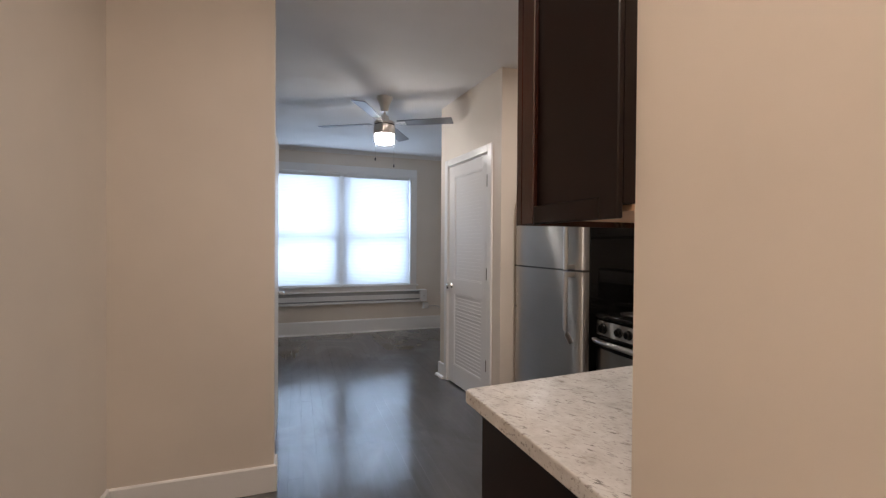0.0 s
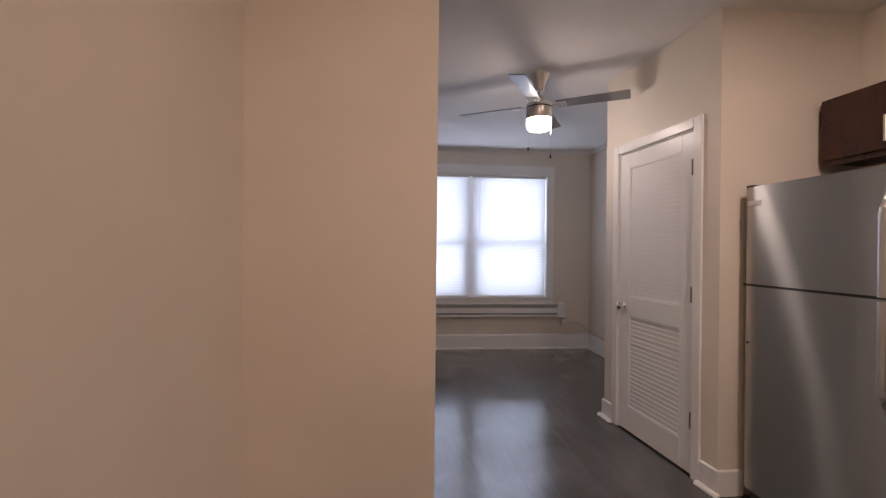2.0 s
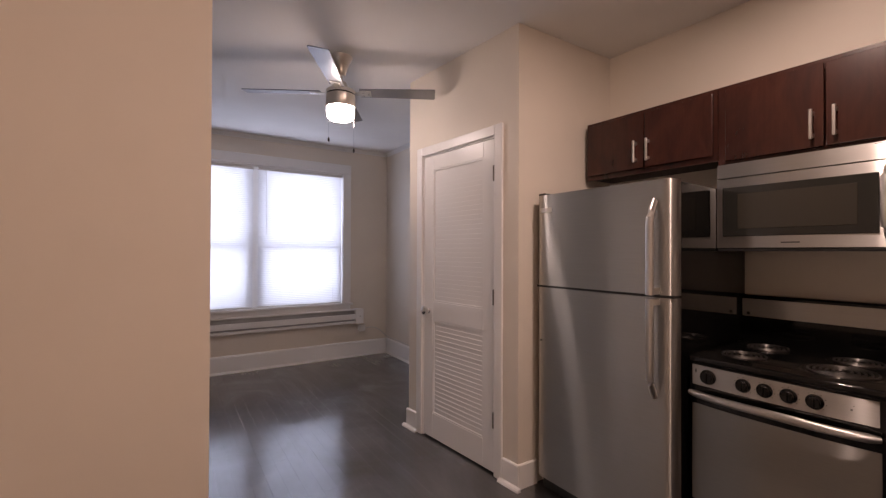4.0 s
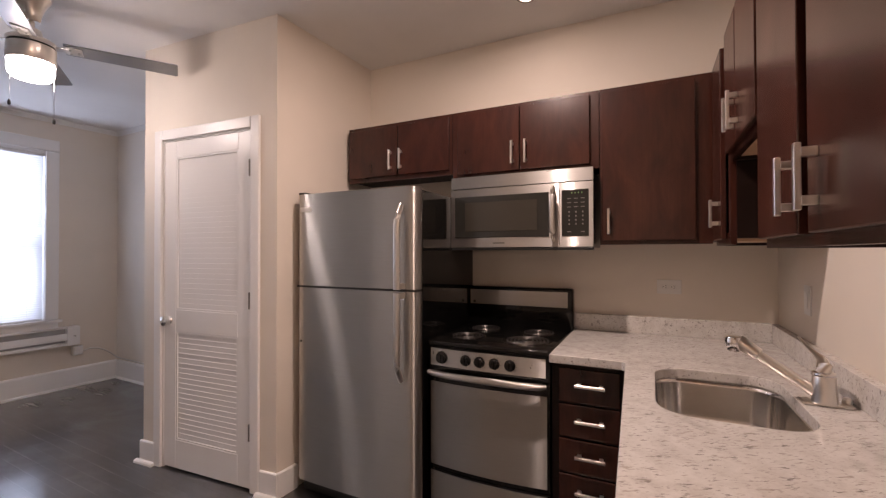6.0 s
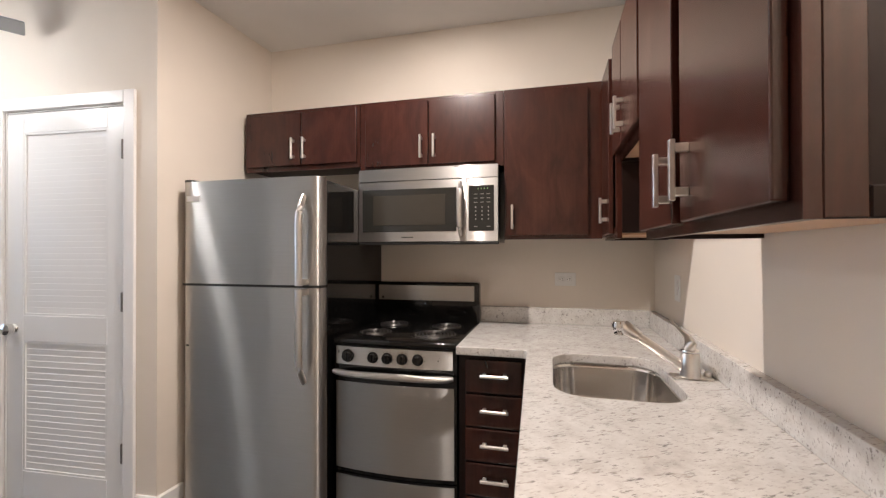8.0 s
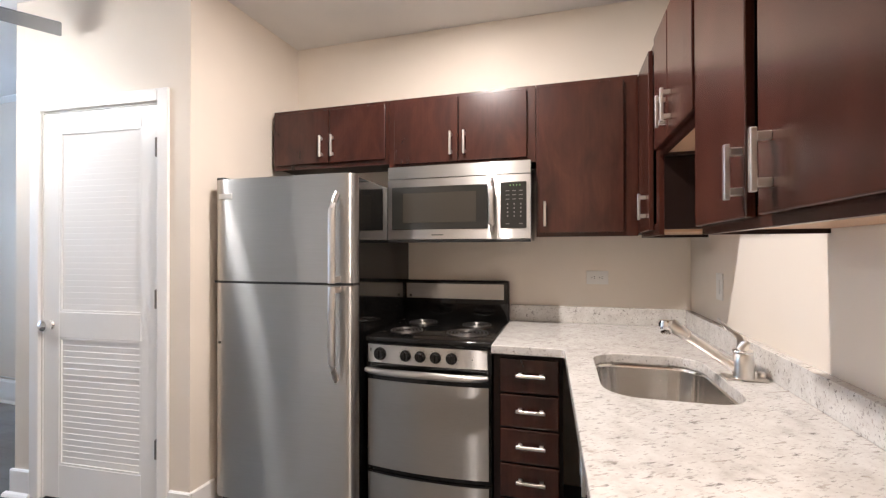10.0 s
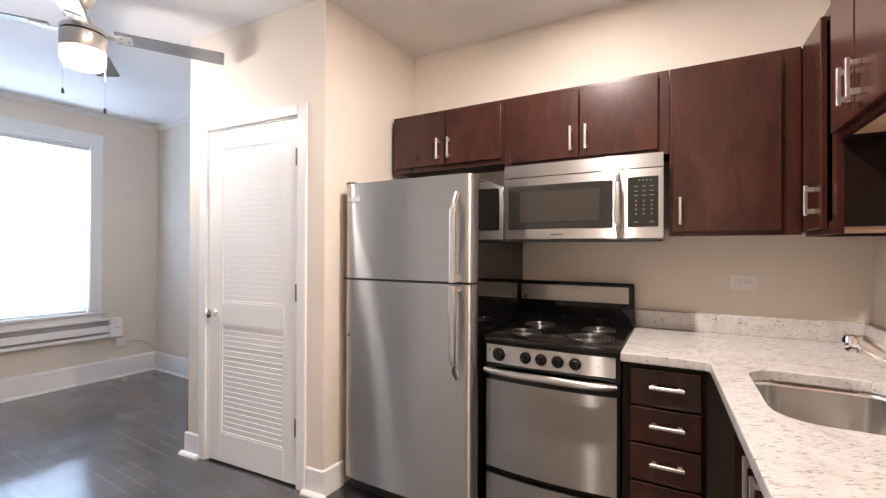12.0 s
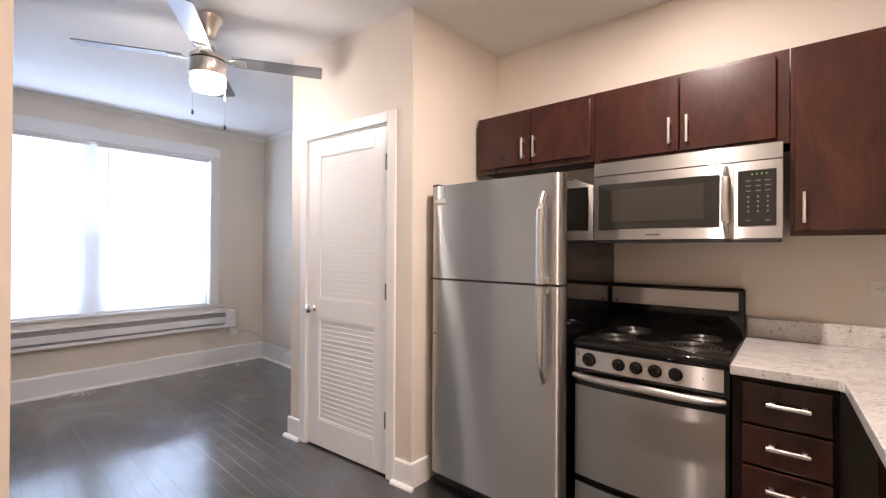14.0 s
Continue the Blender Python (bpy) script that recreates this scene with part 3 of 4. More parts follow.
# ---- ceiling fan ----
def ceiling_fan():
    c = Vector((0.853, 3.82, 0))
    f = thing("ceiling_fan", (c.x, c.y, CEIL_Z), "brushed nickel four-blade ceiling fan with a lit opal light", "ceiling fan")

    def turned(name, prof, material, label="", n=40):
        bm = bmesh.new()
        lathe(bm, prof, c, n)
        return part(name, bm, material, f, label, True)
    z = CEIL_Z
    turned("canopy", [(0.078, z - 0.0005), (0.077, z - 0.008), (0.064, z - 0.03), (0.048, z - 0.065), (0.038, z - 0.10), (0.034, z - 0.125), (0.030, z - 0.130)], NICKEL)
    turned("downrod", [(0.0125, z - 0.13), (0.0125, z - 0.20)], NICKEL)
    turned("collar", [(0.030, 2.505), (0.038, 2.50), (0.046, 2.47), (0.056, 2.445)], NICKEL)
    turned("motor_housing", [(0.056, 2.452), (0.088, 2.448), (0.098, 2.440), (0.099, 2.420)], NICKEL)
    turned("groove", [(0.094, 2.4205), (0.094, 2.4105)], RUBBER)
    turned("light_ring", [(0.095, 2.411), (0.099, 2.409), (0.099, 2.334), (0.095, 2.328)], NICKEL)
    turned("light_globe", [(0.090, 2.330), (0.092, 2.326), (0.0925, 2.285), (0.088, 2.264), (0.076, 2.250), (0.052, 2.243), (0.02, 2.241)], GLOBE, "lit white opal glass light")
    blade_m = mat("silver_blade", (0.26, 0.265, 0.28), 0.34, 0.75)
    for k in range(4):
        m = Matrix.Translation((c.x, c.y, 2.432)) @ pose(0, 0, 0, 0, 0, -30 + 90 * k)
        pitch = pose(0, 0, 0, -10, 0, 0)
        bm = bmesh.new()
        outline = [(0.13, -0.048), (0.632, -0.060), (0.638, -0.056), (0.640, -0.050), (0.640, 0.050), (0.638, 0.056), (0.632, 0.060), (0.13, 0.048)]
        prism(bm, outline, -0.003, 0.003)
        b = part("blade", bm, blade_m, f, "flat silver fan blade", m=m @ pitch)
        bm = mk((0.085, 0.145, -0.018, 0.018, -0.010, -0.004), (0.13, 0.205, -0.034, 0.034, -0.009, -0.0035), bev=0.002)
        part("blade_bracket", bm, NICKEL, b, m=m @ pitch)
        for sx, sy in ((0.155, -0.018), (0.155, 0.018), (0.19, 0.0)):
            bm = bmesh.new()
            lathe(bm, [(0.006, -0.013), (0.006, -0.009)], (sx, sy, 0), 8)
            part("screw", bm, CHROME, b, m=m @ pitch)
    for dx, dy, zz in ((-0.083, -0.02, 2.098), (0.078, -0.03, 2.045)):
        bm = bmesh.new()
        tube(bm, [(c.x + dx, c.y + dy, 2.345), (c.x + dx * 1.06, c.y + dy, 2.335), (c.x + dx * 1.06, c.y + dy, zz)], 0.0016, 6)
        ch = part("pull_chain", bm, CHROME, f)
        bm = bmesh.new()
        lathe(bm, [(0.003, 0.012), (0.006, 0.004), (0.007, -0.010), (0.004, -0.016)], (c.x + dx * 1.06, c.y + dy, zz), 10)
        part("pull_knob", bm, RUBBER, ch, "small dark pull knob", True)


ceiling_fan()


# ---- ceiling lamps ----
def ceiling_spot(x, y, r=0.036):
    z = CEIL_Z
    s = thing("ceiling_light", (x, y, z), "small round recessed kitchen ceiling light with a lit lens", "ceiling light", "ceiling lights")
    bm = bmesh.new()
    prof = [(r + 0.016, -0.0005), (r + 0.015, -0.005), (r + 0.005, -0.009), (r, -0.008), (r, -0.0007)]
    rings = []
    for rad, h in prof:
        rings.append([bm.verts.new((x + rad * math.cos(math.tau * i / 32), y + rad * math.sin(math.tau * i / 32), z + h)) for i in range(32)])
    for a, b in zip(rings, rings[1:]):
        for i in range(32):
            bm.faces.new((a[i], a[(i + 1) % 32], b[(i + 1) % 32], b[i]))
    part("trim_ring", bm, HINGE, s, "dull metal ring", True)
    bm = bmesh.new()
    lathe(bm, [(r - 0.001, z - 0.0006), (r - 0.001, z - 0.004), (r - 0.012, z - 0.009), (0.008, z - 0.012)], (x, y, 0), 32)
    part("lens", bm, LAMPFACE, s, "lit frosted lens", True)


ceiling_spot(1.27, 1.57)
ceiling_spot(2.06, 1.57)


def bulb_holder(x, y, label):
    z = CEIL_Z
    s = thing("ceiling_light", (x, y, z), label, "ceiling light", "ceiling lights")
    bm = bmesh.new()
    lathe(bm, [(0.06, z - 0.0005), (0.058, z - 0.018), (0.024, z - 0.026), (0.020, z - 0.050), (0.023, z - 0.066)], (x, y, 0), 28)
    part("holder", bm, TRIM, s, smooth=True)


# unseen holder added for the hall lamp, its form made up
bulb_holder(-0.25, -0.50, "plain white bulb holder, unseen, added on the hallway ceiling")


# ---- cabinets ----
def bar_handle(parent, place, length, upright, facing):
    """A square bar pull on two blocks. facing: 'x' stands out towards -x, 'y' towards +y."""
    h = length / 2
    if facing == "x":
        m = Matrix.Translation(place) @ Matrix(((0, -1, 0, 0), (1, 0, 0, 0), (0, 0, 1, 0), (0, 0, 0, 1)))
    else:
        m = Matrix.Translation(place) @ Matrix(((-1, 0, 0, 0), (0, 1, 0, 0), (0, 0, 1, 0), (0, 0, 0, 1)))
    # local: X along the face, Y out of it
    if upright:
        bs = [(-0.006, 0.006, 0.022, 0.033, -h, h), (-0.0065, 0.0065, 0.0, 0.024, h - 0.024, h - 0.008), (-0.0065, 0.0065, 0.0, 0.024, -h + 0.008, -h + 0.024)]
    else:
        bs = [(-h, h, 0.022, 0.033, -0.006, 0.006), (h - 0.024, h - 0.008, 0.0, 0.024, -0.0065, 0.0065), (-h + 0.008, -h + 0.024, 0.0, 0.024, -0.0065, 0.0065)]
    if facing == "x":
        m = Matrix.Translation(place) @ Matrix(((0, -1, 0, 0), (1, 0, 0, 0), (0, 0, 1, 0), (0, 0, 0, 1)))
    return part("handle", mk(*bs, bev=0.0015, seg=1), NICKEL, parent, "satin nickel square bar pull", m=m)


UP_TOP = 2.165
FX = 2.143          # face frame of the cabinets on the range wall
FY = 0.735          # face frame of the cabinets on the sink wall
PULLS = "wall cabinets"


def range_cab(y0, y1, z0, doors, z_door, handles, label, low=0.056, back=None):
    c = thing("wall_cabinet", ((FX + RANGE_X) / 2, (y0 + y1) / 2, z0), label, "cabinet", PULLS)
    part("body", mk((FX + 0.018, RANGE_X - 0.001, (back or y0) + 0.0005, y1 - 0.0005, z0 + 0.012, UP_TOP - 0.002), bev=0.001, seg=1), CARCASS, c)
    part("face_frame", mk((FX, FX + 0.0175, y0 + 0.0005, y0 + low, z0, UP_TOP), (FX, FX + 0.0175, y1 - 0.056, y1 - 0.0005, z0, UP_TOP),
                          (FX, FX + 0.0175, y0 + low, y1 - 0.056, z0, z0 + 0.046), (FX, FX + 0.0175, y0 + low, y1 - 0.056, UP_TOP - 0.046, UP_TOP)), WOOD, c)
    for (a, b), hy in zip(doors, handles):
        d = part("cabinet_door", mk((FX - 0.0205, FX - 0.0015, a, b, z_door, UP_TOP - 0.022), bev=0.003), WOOD, c)
        bar_handle(d, (FX - 0.020, hy, z_door + 0.095), 0.125, True, "x")
    return c


range_cab(2.045, 2.803, 1.806, ((2.418, 2.790), (2.062, 2.412)), 1.832, (2.462, 2.388), "dark espresso two-door wall cabinet above the refrigerator")
range_cab(1.232, 2.043, 1.774, ((1.640, 2.006), (1.276, 1.634)), 1.796, (1.676, 1.602), "dark espresso two-door wall cabinet above the microwave")
range_cab(0.748, 1.230, 1.385, ((0.815, 1.216),), 1.404, (1.186,), "tall dark espresso single-door wall cabinet in the corner", 0.12, SINK_Y)


def sink_cab(x0, x1, z0, doors, handles, label, hz=0.10, hl=0.125, end_panel=False):
    c = thing("wall_cabinet", ((x0 + x1) / 2, (FY + SINK_Y) / 2, z0), label, "cabinet", PULLS)
    b0 = x0 + (0.012 if end_panel else 0.0005)
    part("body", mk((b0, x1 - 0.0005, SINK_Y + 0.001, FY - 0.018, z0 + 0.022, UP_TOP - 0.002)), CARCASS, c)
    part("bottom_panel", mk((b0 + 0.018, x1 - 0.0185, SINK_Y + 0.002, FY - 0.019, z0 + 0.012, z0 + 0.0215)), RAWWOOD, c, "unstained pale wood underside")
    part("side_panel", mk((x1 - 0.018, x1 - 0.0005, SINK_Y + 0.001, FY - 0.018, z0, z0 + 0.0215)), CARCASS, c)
    part("face_frame", mk((x0 + 0.0005, x0 + 0.050, FY - 0.0175, FY, z0, UP_TOP), (doors[0][1] - 0.012, x1 - 0.0005, FY - 0.0175, FY, z0, UP_TOP),
                          (x0 + 0.050, doors[0][1] - 0.012, FY - 0.0175, FY, z0, z0 + 0.046), (x0 + 0.050, doors[0][1] - 0.012, FY - 0.0175, FY, UP_TOP - 0.046, UP_TOP)), WOOD, c)
    if end_panel:
        part("end_stile", mk((x0 + 0.0005, x0 + 0.0118, FY - 0.060, FY - 0.018, z0, UP_TOP - 0.002), bev=0.002, seg=1), WOOD, c)
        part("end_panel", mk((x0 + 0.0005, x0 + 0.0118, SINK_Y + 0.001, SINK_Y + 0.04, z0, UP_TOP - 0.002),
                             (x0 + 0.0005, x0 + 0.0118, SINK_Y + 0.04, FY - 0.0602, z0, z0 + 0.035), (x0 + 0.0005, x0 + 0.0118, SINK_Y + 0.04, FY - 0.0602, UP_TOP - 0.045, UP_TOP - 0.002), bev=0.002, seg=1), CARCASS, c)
    for (a, b), hx in zip(doors, handles):
        d = part("cabinet_door", mk((a, b, FY + 0.0015, FY + 0.0205, z0 + 0.022, UP_TOP - 0.022), bev=0.003), WOOD, c)
        bar_handle(d, (hx, FY + 0.020, z0 + 0.022 + hz), hl, True, "y")
    return c


sink_cab(1.747, 2.142, 1.375, ((1.842, 2.085),), (1.916,), "dark espresso corner wall cabinet beside the sink", 0.106, 0.112)
sink_cab(1.217, 1.745, 1.680, ((1.524, 1.733), (1.229, 1.512)), (1.545, 1.470), "short dark espresso wall cabinet above the sink", 0.096, 0.112)
sink_cab(0.450, 1.215, 1.355, ((0.876, 1.203), (0.472, 0.820)), (0.892, 0.768), "tall dark espresso two-door wall cabinet over the counter", 0.092, 0.112, True)


# base cabinets
def drawer_base():
    x, y0, y1 = 1.745, 1.100, 1.392
    c = thing("base_cabinet", ((x + RANGE_X) / 2, (y0 + y1) / 2, 0), "dark espresso base cabinet with a stack of drawers", "cabinet", "base cabinets")
    part("body", mk((x + 0.019, RANGE_X - 0.001, y0, y1, 0.10, 0.876)), CARCASS, c)
    part("toe_kick", mk((x + 0.08, x + 0.10, y0, y1, 0.001, 0.0995)), CARCASS, c)
    for i, (z0, z1) in enumerate(((0.709, 0.852), (0.562, 0.700), (0.412, 0.553), (0.263, 0.403), (0.110, 0.254))):
        d = part("drawer", mk((x, x + 0.0185, y0 + 0.016, y1 - 0.030, z0, z1), bev=0.004), WOOD, c)
        bar_handle(d, (x, 1.232, (z0 + z1) / 2 + 0.008), 0.120, False, "x")


def sink_base():
    y = 1.022
    c = thing("base_cabinet", (1.1, 0.73, 0), "dark espresso base cabinet under the sink", "cabinet", "base cabinets")
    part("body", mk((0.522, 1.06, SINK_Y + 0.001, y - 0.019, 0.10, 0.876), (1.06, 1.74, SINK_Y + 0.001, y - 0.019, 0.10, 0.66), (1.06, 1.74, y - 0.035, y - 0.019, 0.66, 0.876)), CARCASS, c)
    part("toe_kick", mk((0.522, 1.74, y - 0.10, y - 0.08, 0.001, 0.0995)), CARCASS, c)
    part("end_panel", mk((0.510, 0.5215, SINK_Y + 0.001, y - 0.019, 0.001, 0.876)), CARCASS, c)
    for a, b in ((1.135, 1.69), (0.530, 1.125)):
        d = part("cabinet_door", mk((a, b, y - 0.0185, y, 0.115, 0.850), bev=0.004), WOOD, c)
        bar_handle(d, ((a + 0.05) if a > 1 else b - 0.05, y, 0.74), 0.125, True, "y")


drawer_base()
sink_base()


# ---- granite worktop, splash, sink, tap ----
def rounded(x0, x1, y0, y1, r, n=7):
    pts = []
    for cx, cy, a0 in ((x1 - r, y1 - r, 0), (x0 + r, y1 - r, 90), (x0 + r, y0 + r, 180), (x1 - r, y0 + r, 270)):
        for i in range(n):
            a = radians(a0 + 90 * i / (n - 1))
            pts.append((cx + r * math.cos(a), cy + r * math.sin(a)))
    return pts


SINK = (1.172, 1.690, 0.622, 0.990)


def worktop():
    zt, zb = 0.914, 0.878
    outer = [(COUNTER_W, SINK_Y + 0.0005), (RANGE_X - 0.0005, SINK_Y + 0.0005), (RANGE_X - 0.0005, 1.394), (1.706, 1.394), (1.706, 1.108), (1.692, 1.094), (COUNTER_W + 0.010, 1.052), (COUNTER_W, 1.042)]
    hole = rounded(*SINK, 0.10)
    bm = bmesh.new()
    edges = []
    for loop in (outer, hole):
        vs = [bm.verts.new((x, y, zt)) for x, y in loop]
        edges += [bm.edges.new((vs[i], vs[(i + 1) % len(vs)])) for i in range(len(vs))]
    bmesh.ops.triangle_fill(bm, use_beauty=True, edges=edges)
    for fc in [q for q in bm.faces if SINK[0] + 0.05 < q.calc_center_median().x < SINK[1] - 0.05 and SINK[2] + 0.05 < q.calc_center_median().y < SINK[3] - 0.05]:
        bm.faces.remove(fc)
    geo = bmesh.ops.extrude_face_region(bm, geom=bm.faces[:])
    bmesh.ops.translate(bm, verts=[v for v in geo["geom"] if isinstance(v, bmesh.types.BMVert)], vec=(0, 0, zb - zt))
    top = thing("worktop", (1.6, 0.75, zb), "L-shaped cream granite worktop with dark flecks and a low upstand", "worktop")
    w = part("slab", bm, GRANITE, top)
    bv = w.modifiers.new("edge", "BEVEL")
    bv.width, bv.segments, bv.limit_method, bv.angle_limit = 0.004, 2, "ANGLE", radians(50)
    part("splash_strip", mk((RANGE_X - 0.030, RANGE_X - 0.0005, SINK_Y + 0.0325, 1.392, zt + 0.0005, 1.004), bev=0.002), GRANITE, top, "granite upstand")
    part("splash_strip", mk((0.540, RANGE_X - 0.0005, SINK_Y + 0.0005, SINK_Y + 0.032, zt + 0.0005, 1.002), bev=0.002), GRANITE, top, "granite upstand")


def sink():
    s = thing("sink", (1.43, 0.806, 0.70), "undermounted stainless steel sink bowl", "sink")
    x0, x1, y0, y1 = SINK
    bm = bmesh.new()
    rings = []
    for inset, z, r in ((-0.006, 0.8765, 0.105), (-0.006, 0.860, 0.105), (0.004, 0.76, 0.10), (0.012, 0.725, 0.095), (0.035, 0.705, 0.075), (0.12, 0.700, 0.05)):
        rings.append([bm.verts.new((x, y, z)) for x, y in rounded(x0 + inset, x1 - inset, y0 + inset, y1 - inset, r)])
    n = len(rings[0])
    for a, b in zip(rings, rings[1:]):
        for i in range(n):
            bm.faces.new((a[i], a[(i + 1) % n], b[(i + 1) % n], b[i]))
    bm.faces.new(rings[-1])
    ob = part("bowl", bm, SINK_STEEL, s, smooth=True)
    sd = ob.modifiers.new("shell", "SOLIDIFY")
    sd.thickness = 0.002
    bm = bmesh.new()
    lathe(bm, [(0.045, 0.7015), (0.043, 0.706), (0.030, 0.704), (0.008, 0.704)], (1.43, 0.806, 0), 24)
    part("drain", bm, CHROME, s, smooth=True)


def faucet():
    bx, by, z = 1.432, 0.564, 0.914
    f = thing("faucet", (bx, by, z), "brushed nickel single-lever kitchen faucet with pull-out spout", "faucet")
    part("base_plate", mk((bx - 0.022, bx + 0.034, by - 0.062, by + 0.054, z + 0.0003, z + 0.0085), bev=0.004), NICKEL, f)
    bm = bmesh.new()
    lathe(bm, [(0.011, z + 0.008), (0.011, z + 0.020), (0.006, z + 0.024)], (bx + 0.012, by - 0.053, 0), 16)
    part("plug", bm, NICKEL, f, smooth=True)
    bm = bmesh.new()
    lathe(bm, [(0.030, z + 0.008), (0.029, z + 0.016), (0.028, z + 0.050), (0.027, z + 0.078), (0.025, z + 0.082)], (bx, by, 0), 32)
    part("body", bm, NICKEL, f, smooth=True)
    bm = bmesh.new()
    lathe(bm, [(0.028, z + 0.0825), (0.029, z + 0.086), (0.027, z + 0.091), (0.020, z + 0.094)], (bx + 0.004, by, 0), 28)
    part("collar", bm, CHROME, f, smooth=True)
    bm = bmesh.new()
    a, b = Vector((bx + 0.008, by + 0.020, z + 0.034)), Vector((bx + 0.040, by + 0.196, z + 0.156))
    tube(bm, [a, a.lerp(b, 0.3), a.lerp(b, 0.70), a.lerp(b, 0.72), a.lerp(b, 0.95), b], [0.017, 0.0155, 0.014, 0.019, 0.023, 0.020], 20)
    sp = part("spout", bm, NICKEL, f, smooth=True)
    bm = bmesh.new()
    lathe(bm, [(0.021, 0.014), (0.024, 0.006), (0.024, -0.012), (0.020, -0.026), (0.016, -0.030)], b + Vector((0.002, 0.010, -0.002)), 22)
    part("spray_head", bm, CHROME, sp, smooth=True)
    bm = bmesh.new()
    tube(bm, [(bx + 0.002, by, z + 0.090), (bx + 0.004, by - 0.002, z + 0.108), (bx + 0.030, by - 0.004, z + 0.121), (bx + 0.075, by, z + 0.130), (bx + 0.130, by + 0.006, z + 0.142), (bx + 0.188, by + 0.010, z + 0.158)],
         [0.020, 0.018, 0.012, 0.007, 0.005, 0.004], 16)
    part("lever", bm, NICKEL, f, smooth=True)


worktop()
sink()
faucet()


# ---- refrigerator ----
def refrigerator():
    y0, y1, xf = 2.012, 2.793, 1.652
    zs, zt = 1.162, 1.672
    f = thing("refrigerator", (2.0, 2.4, 0), "stainless steel top-freezer refrigerator with black sides", "refrigerator")
    part("body", mk((xf + 0.068, 2.385, y0 + 0.004, y1 - 0.004, 0.03, zt - 0.012), bev=0.004), SIDE, f, "glossy black side cabinet")
    part("kick_plate", mk((xf + 0.06, xf + 0.075, y0 + 0.01, y1 - 0.01, 0.012, 0.085), bev=0.002), RUBBER, f)
    for y in (y0 + 0.05, y1 - 0.05):
        bm = bmesh.new()
        lathe(bm, [(0.02, 0.0005), (0.02, 0.012), (0.012, 0.014), (0.012, 0.032)], (xf + 0.11, y, 0), 14)
        part("foot", bm, RUBBER, f)

    def door(z0, z1, name):
        bm = bmesh.new()
        n, pts = 14, []
        r = 0.045
        for i in range(n + 1):
            u = i / n
            y = y0 + r + (y1 - y0 - 2 * r) * u
            pts.append((xf + 0.006 * (2 * u - 1) ** 2, y))
        left = [(xf + 0.006 + r - r * math.cos(radians(a)), y1 - r + r * math.sin(radians(a))) for a in (20, 45, 70, 90)]
        right = [(xf + 0.006 + r - r * math.cos(radians(a)), y0 + r - r * math.sin(radians(a))) for a in (90, 70, 45, 20)]
        outline = right + pts + left + [(xf + 0.060, y1), (xf + 0.060, y0)]
        prism(bm, outline, z0, z1)
        return part(name, bm, STEEL, f, "brushed stainless steel door", True)
    top = door(zs + 0.006, zt, "freezer_door")
    low = door(0.095, zs - 0.006, "fridge_door")
    part("gasket", mk((xf + 0.012, xf + 0.062, y0 + 0.006, y1 - 0.006, zs - 0.0058, zs + 0.0058), (xf + 0.060, xf + 0.068, y0 + 0.006, y1 - 0.006, 0.10, zt - 0.004)), RUBBER, f)
    part("top_hinge", mk((xf + 0.02, xf + 0.10, y1 - 0.055, y1 - 0.008, zt + 0.0005, zt + 0.014), bev=0.004), RUBBER, f)
    hy = y0 + 0.078

    def handle(za, zb, parent, curved_top):
        bm = bmesh.new()
        pts = []
        for i in range(17):
            u = i / 16
            v = u if curved_top else 1 - u
            out = 0.052 if v < 0.76 else 0.052 - 0.044 * ((v - 0.76) / 0.24) ** 1.5
            pts.append((xf - out, hy, za + (zb - za) * u))
        wide = [0.0105] * 17
        wide[16 if curved_top else 0] = 0.0095
        tube(bm, pts, wide, 18, 1.7)
        h = part("handle", bm, STEEL_V, parent, "curved brushed steel handle", True)
        z2 = za if curved_top else zb - 0.030
        part("handle_mount", mk((xf - 0.050, xf + 0.006, hy - 0.0165, hy + 0.0165, z2 + 0.001, z2 + 0.029), bev=0.003), STEEL_V, h)
    handle(zs + 0.008, 1.580, top, True)
    handle(0.725, zs - 0.008, low, False)
    part("badge", mk((xf - 0.0005, xf + 0.008, y1 - 0.118, y1 - 0.040, 1.574, 1.600), bev=0.001), BADGE, top, "small plain metal maker's plate")
    bm = bmesh.new()
    lathe(bm, [(0.006, -0.001), (0.006, 0.003)], (xf + 0.003, y1 - 0.045, 0.86), 10, "X")
    part("hole_plug", bm, RUBBER, low)


refrigerator()


# ---- electric range ----
def bowed(bm, xf, y0, y1, z0, z1, bow, depth, r=0.0, n=16):
    """A panel that bulges towards -x in the middle."""
    pts = []
    for i in range(n + 1):
        u = i / n
        pts.append((xf - bow * (1 - (2 * u - 1) ** 2), y0 + (y1 - y0) * u))
    return prism(bm, pts + [(xf + depth, y1), (xf + depth, y0)], z0, z1)


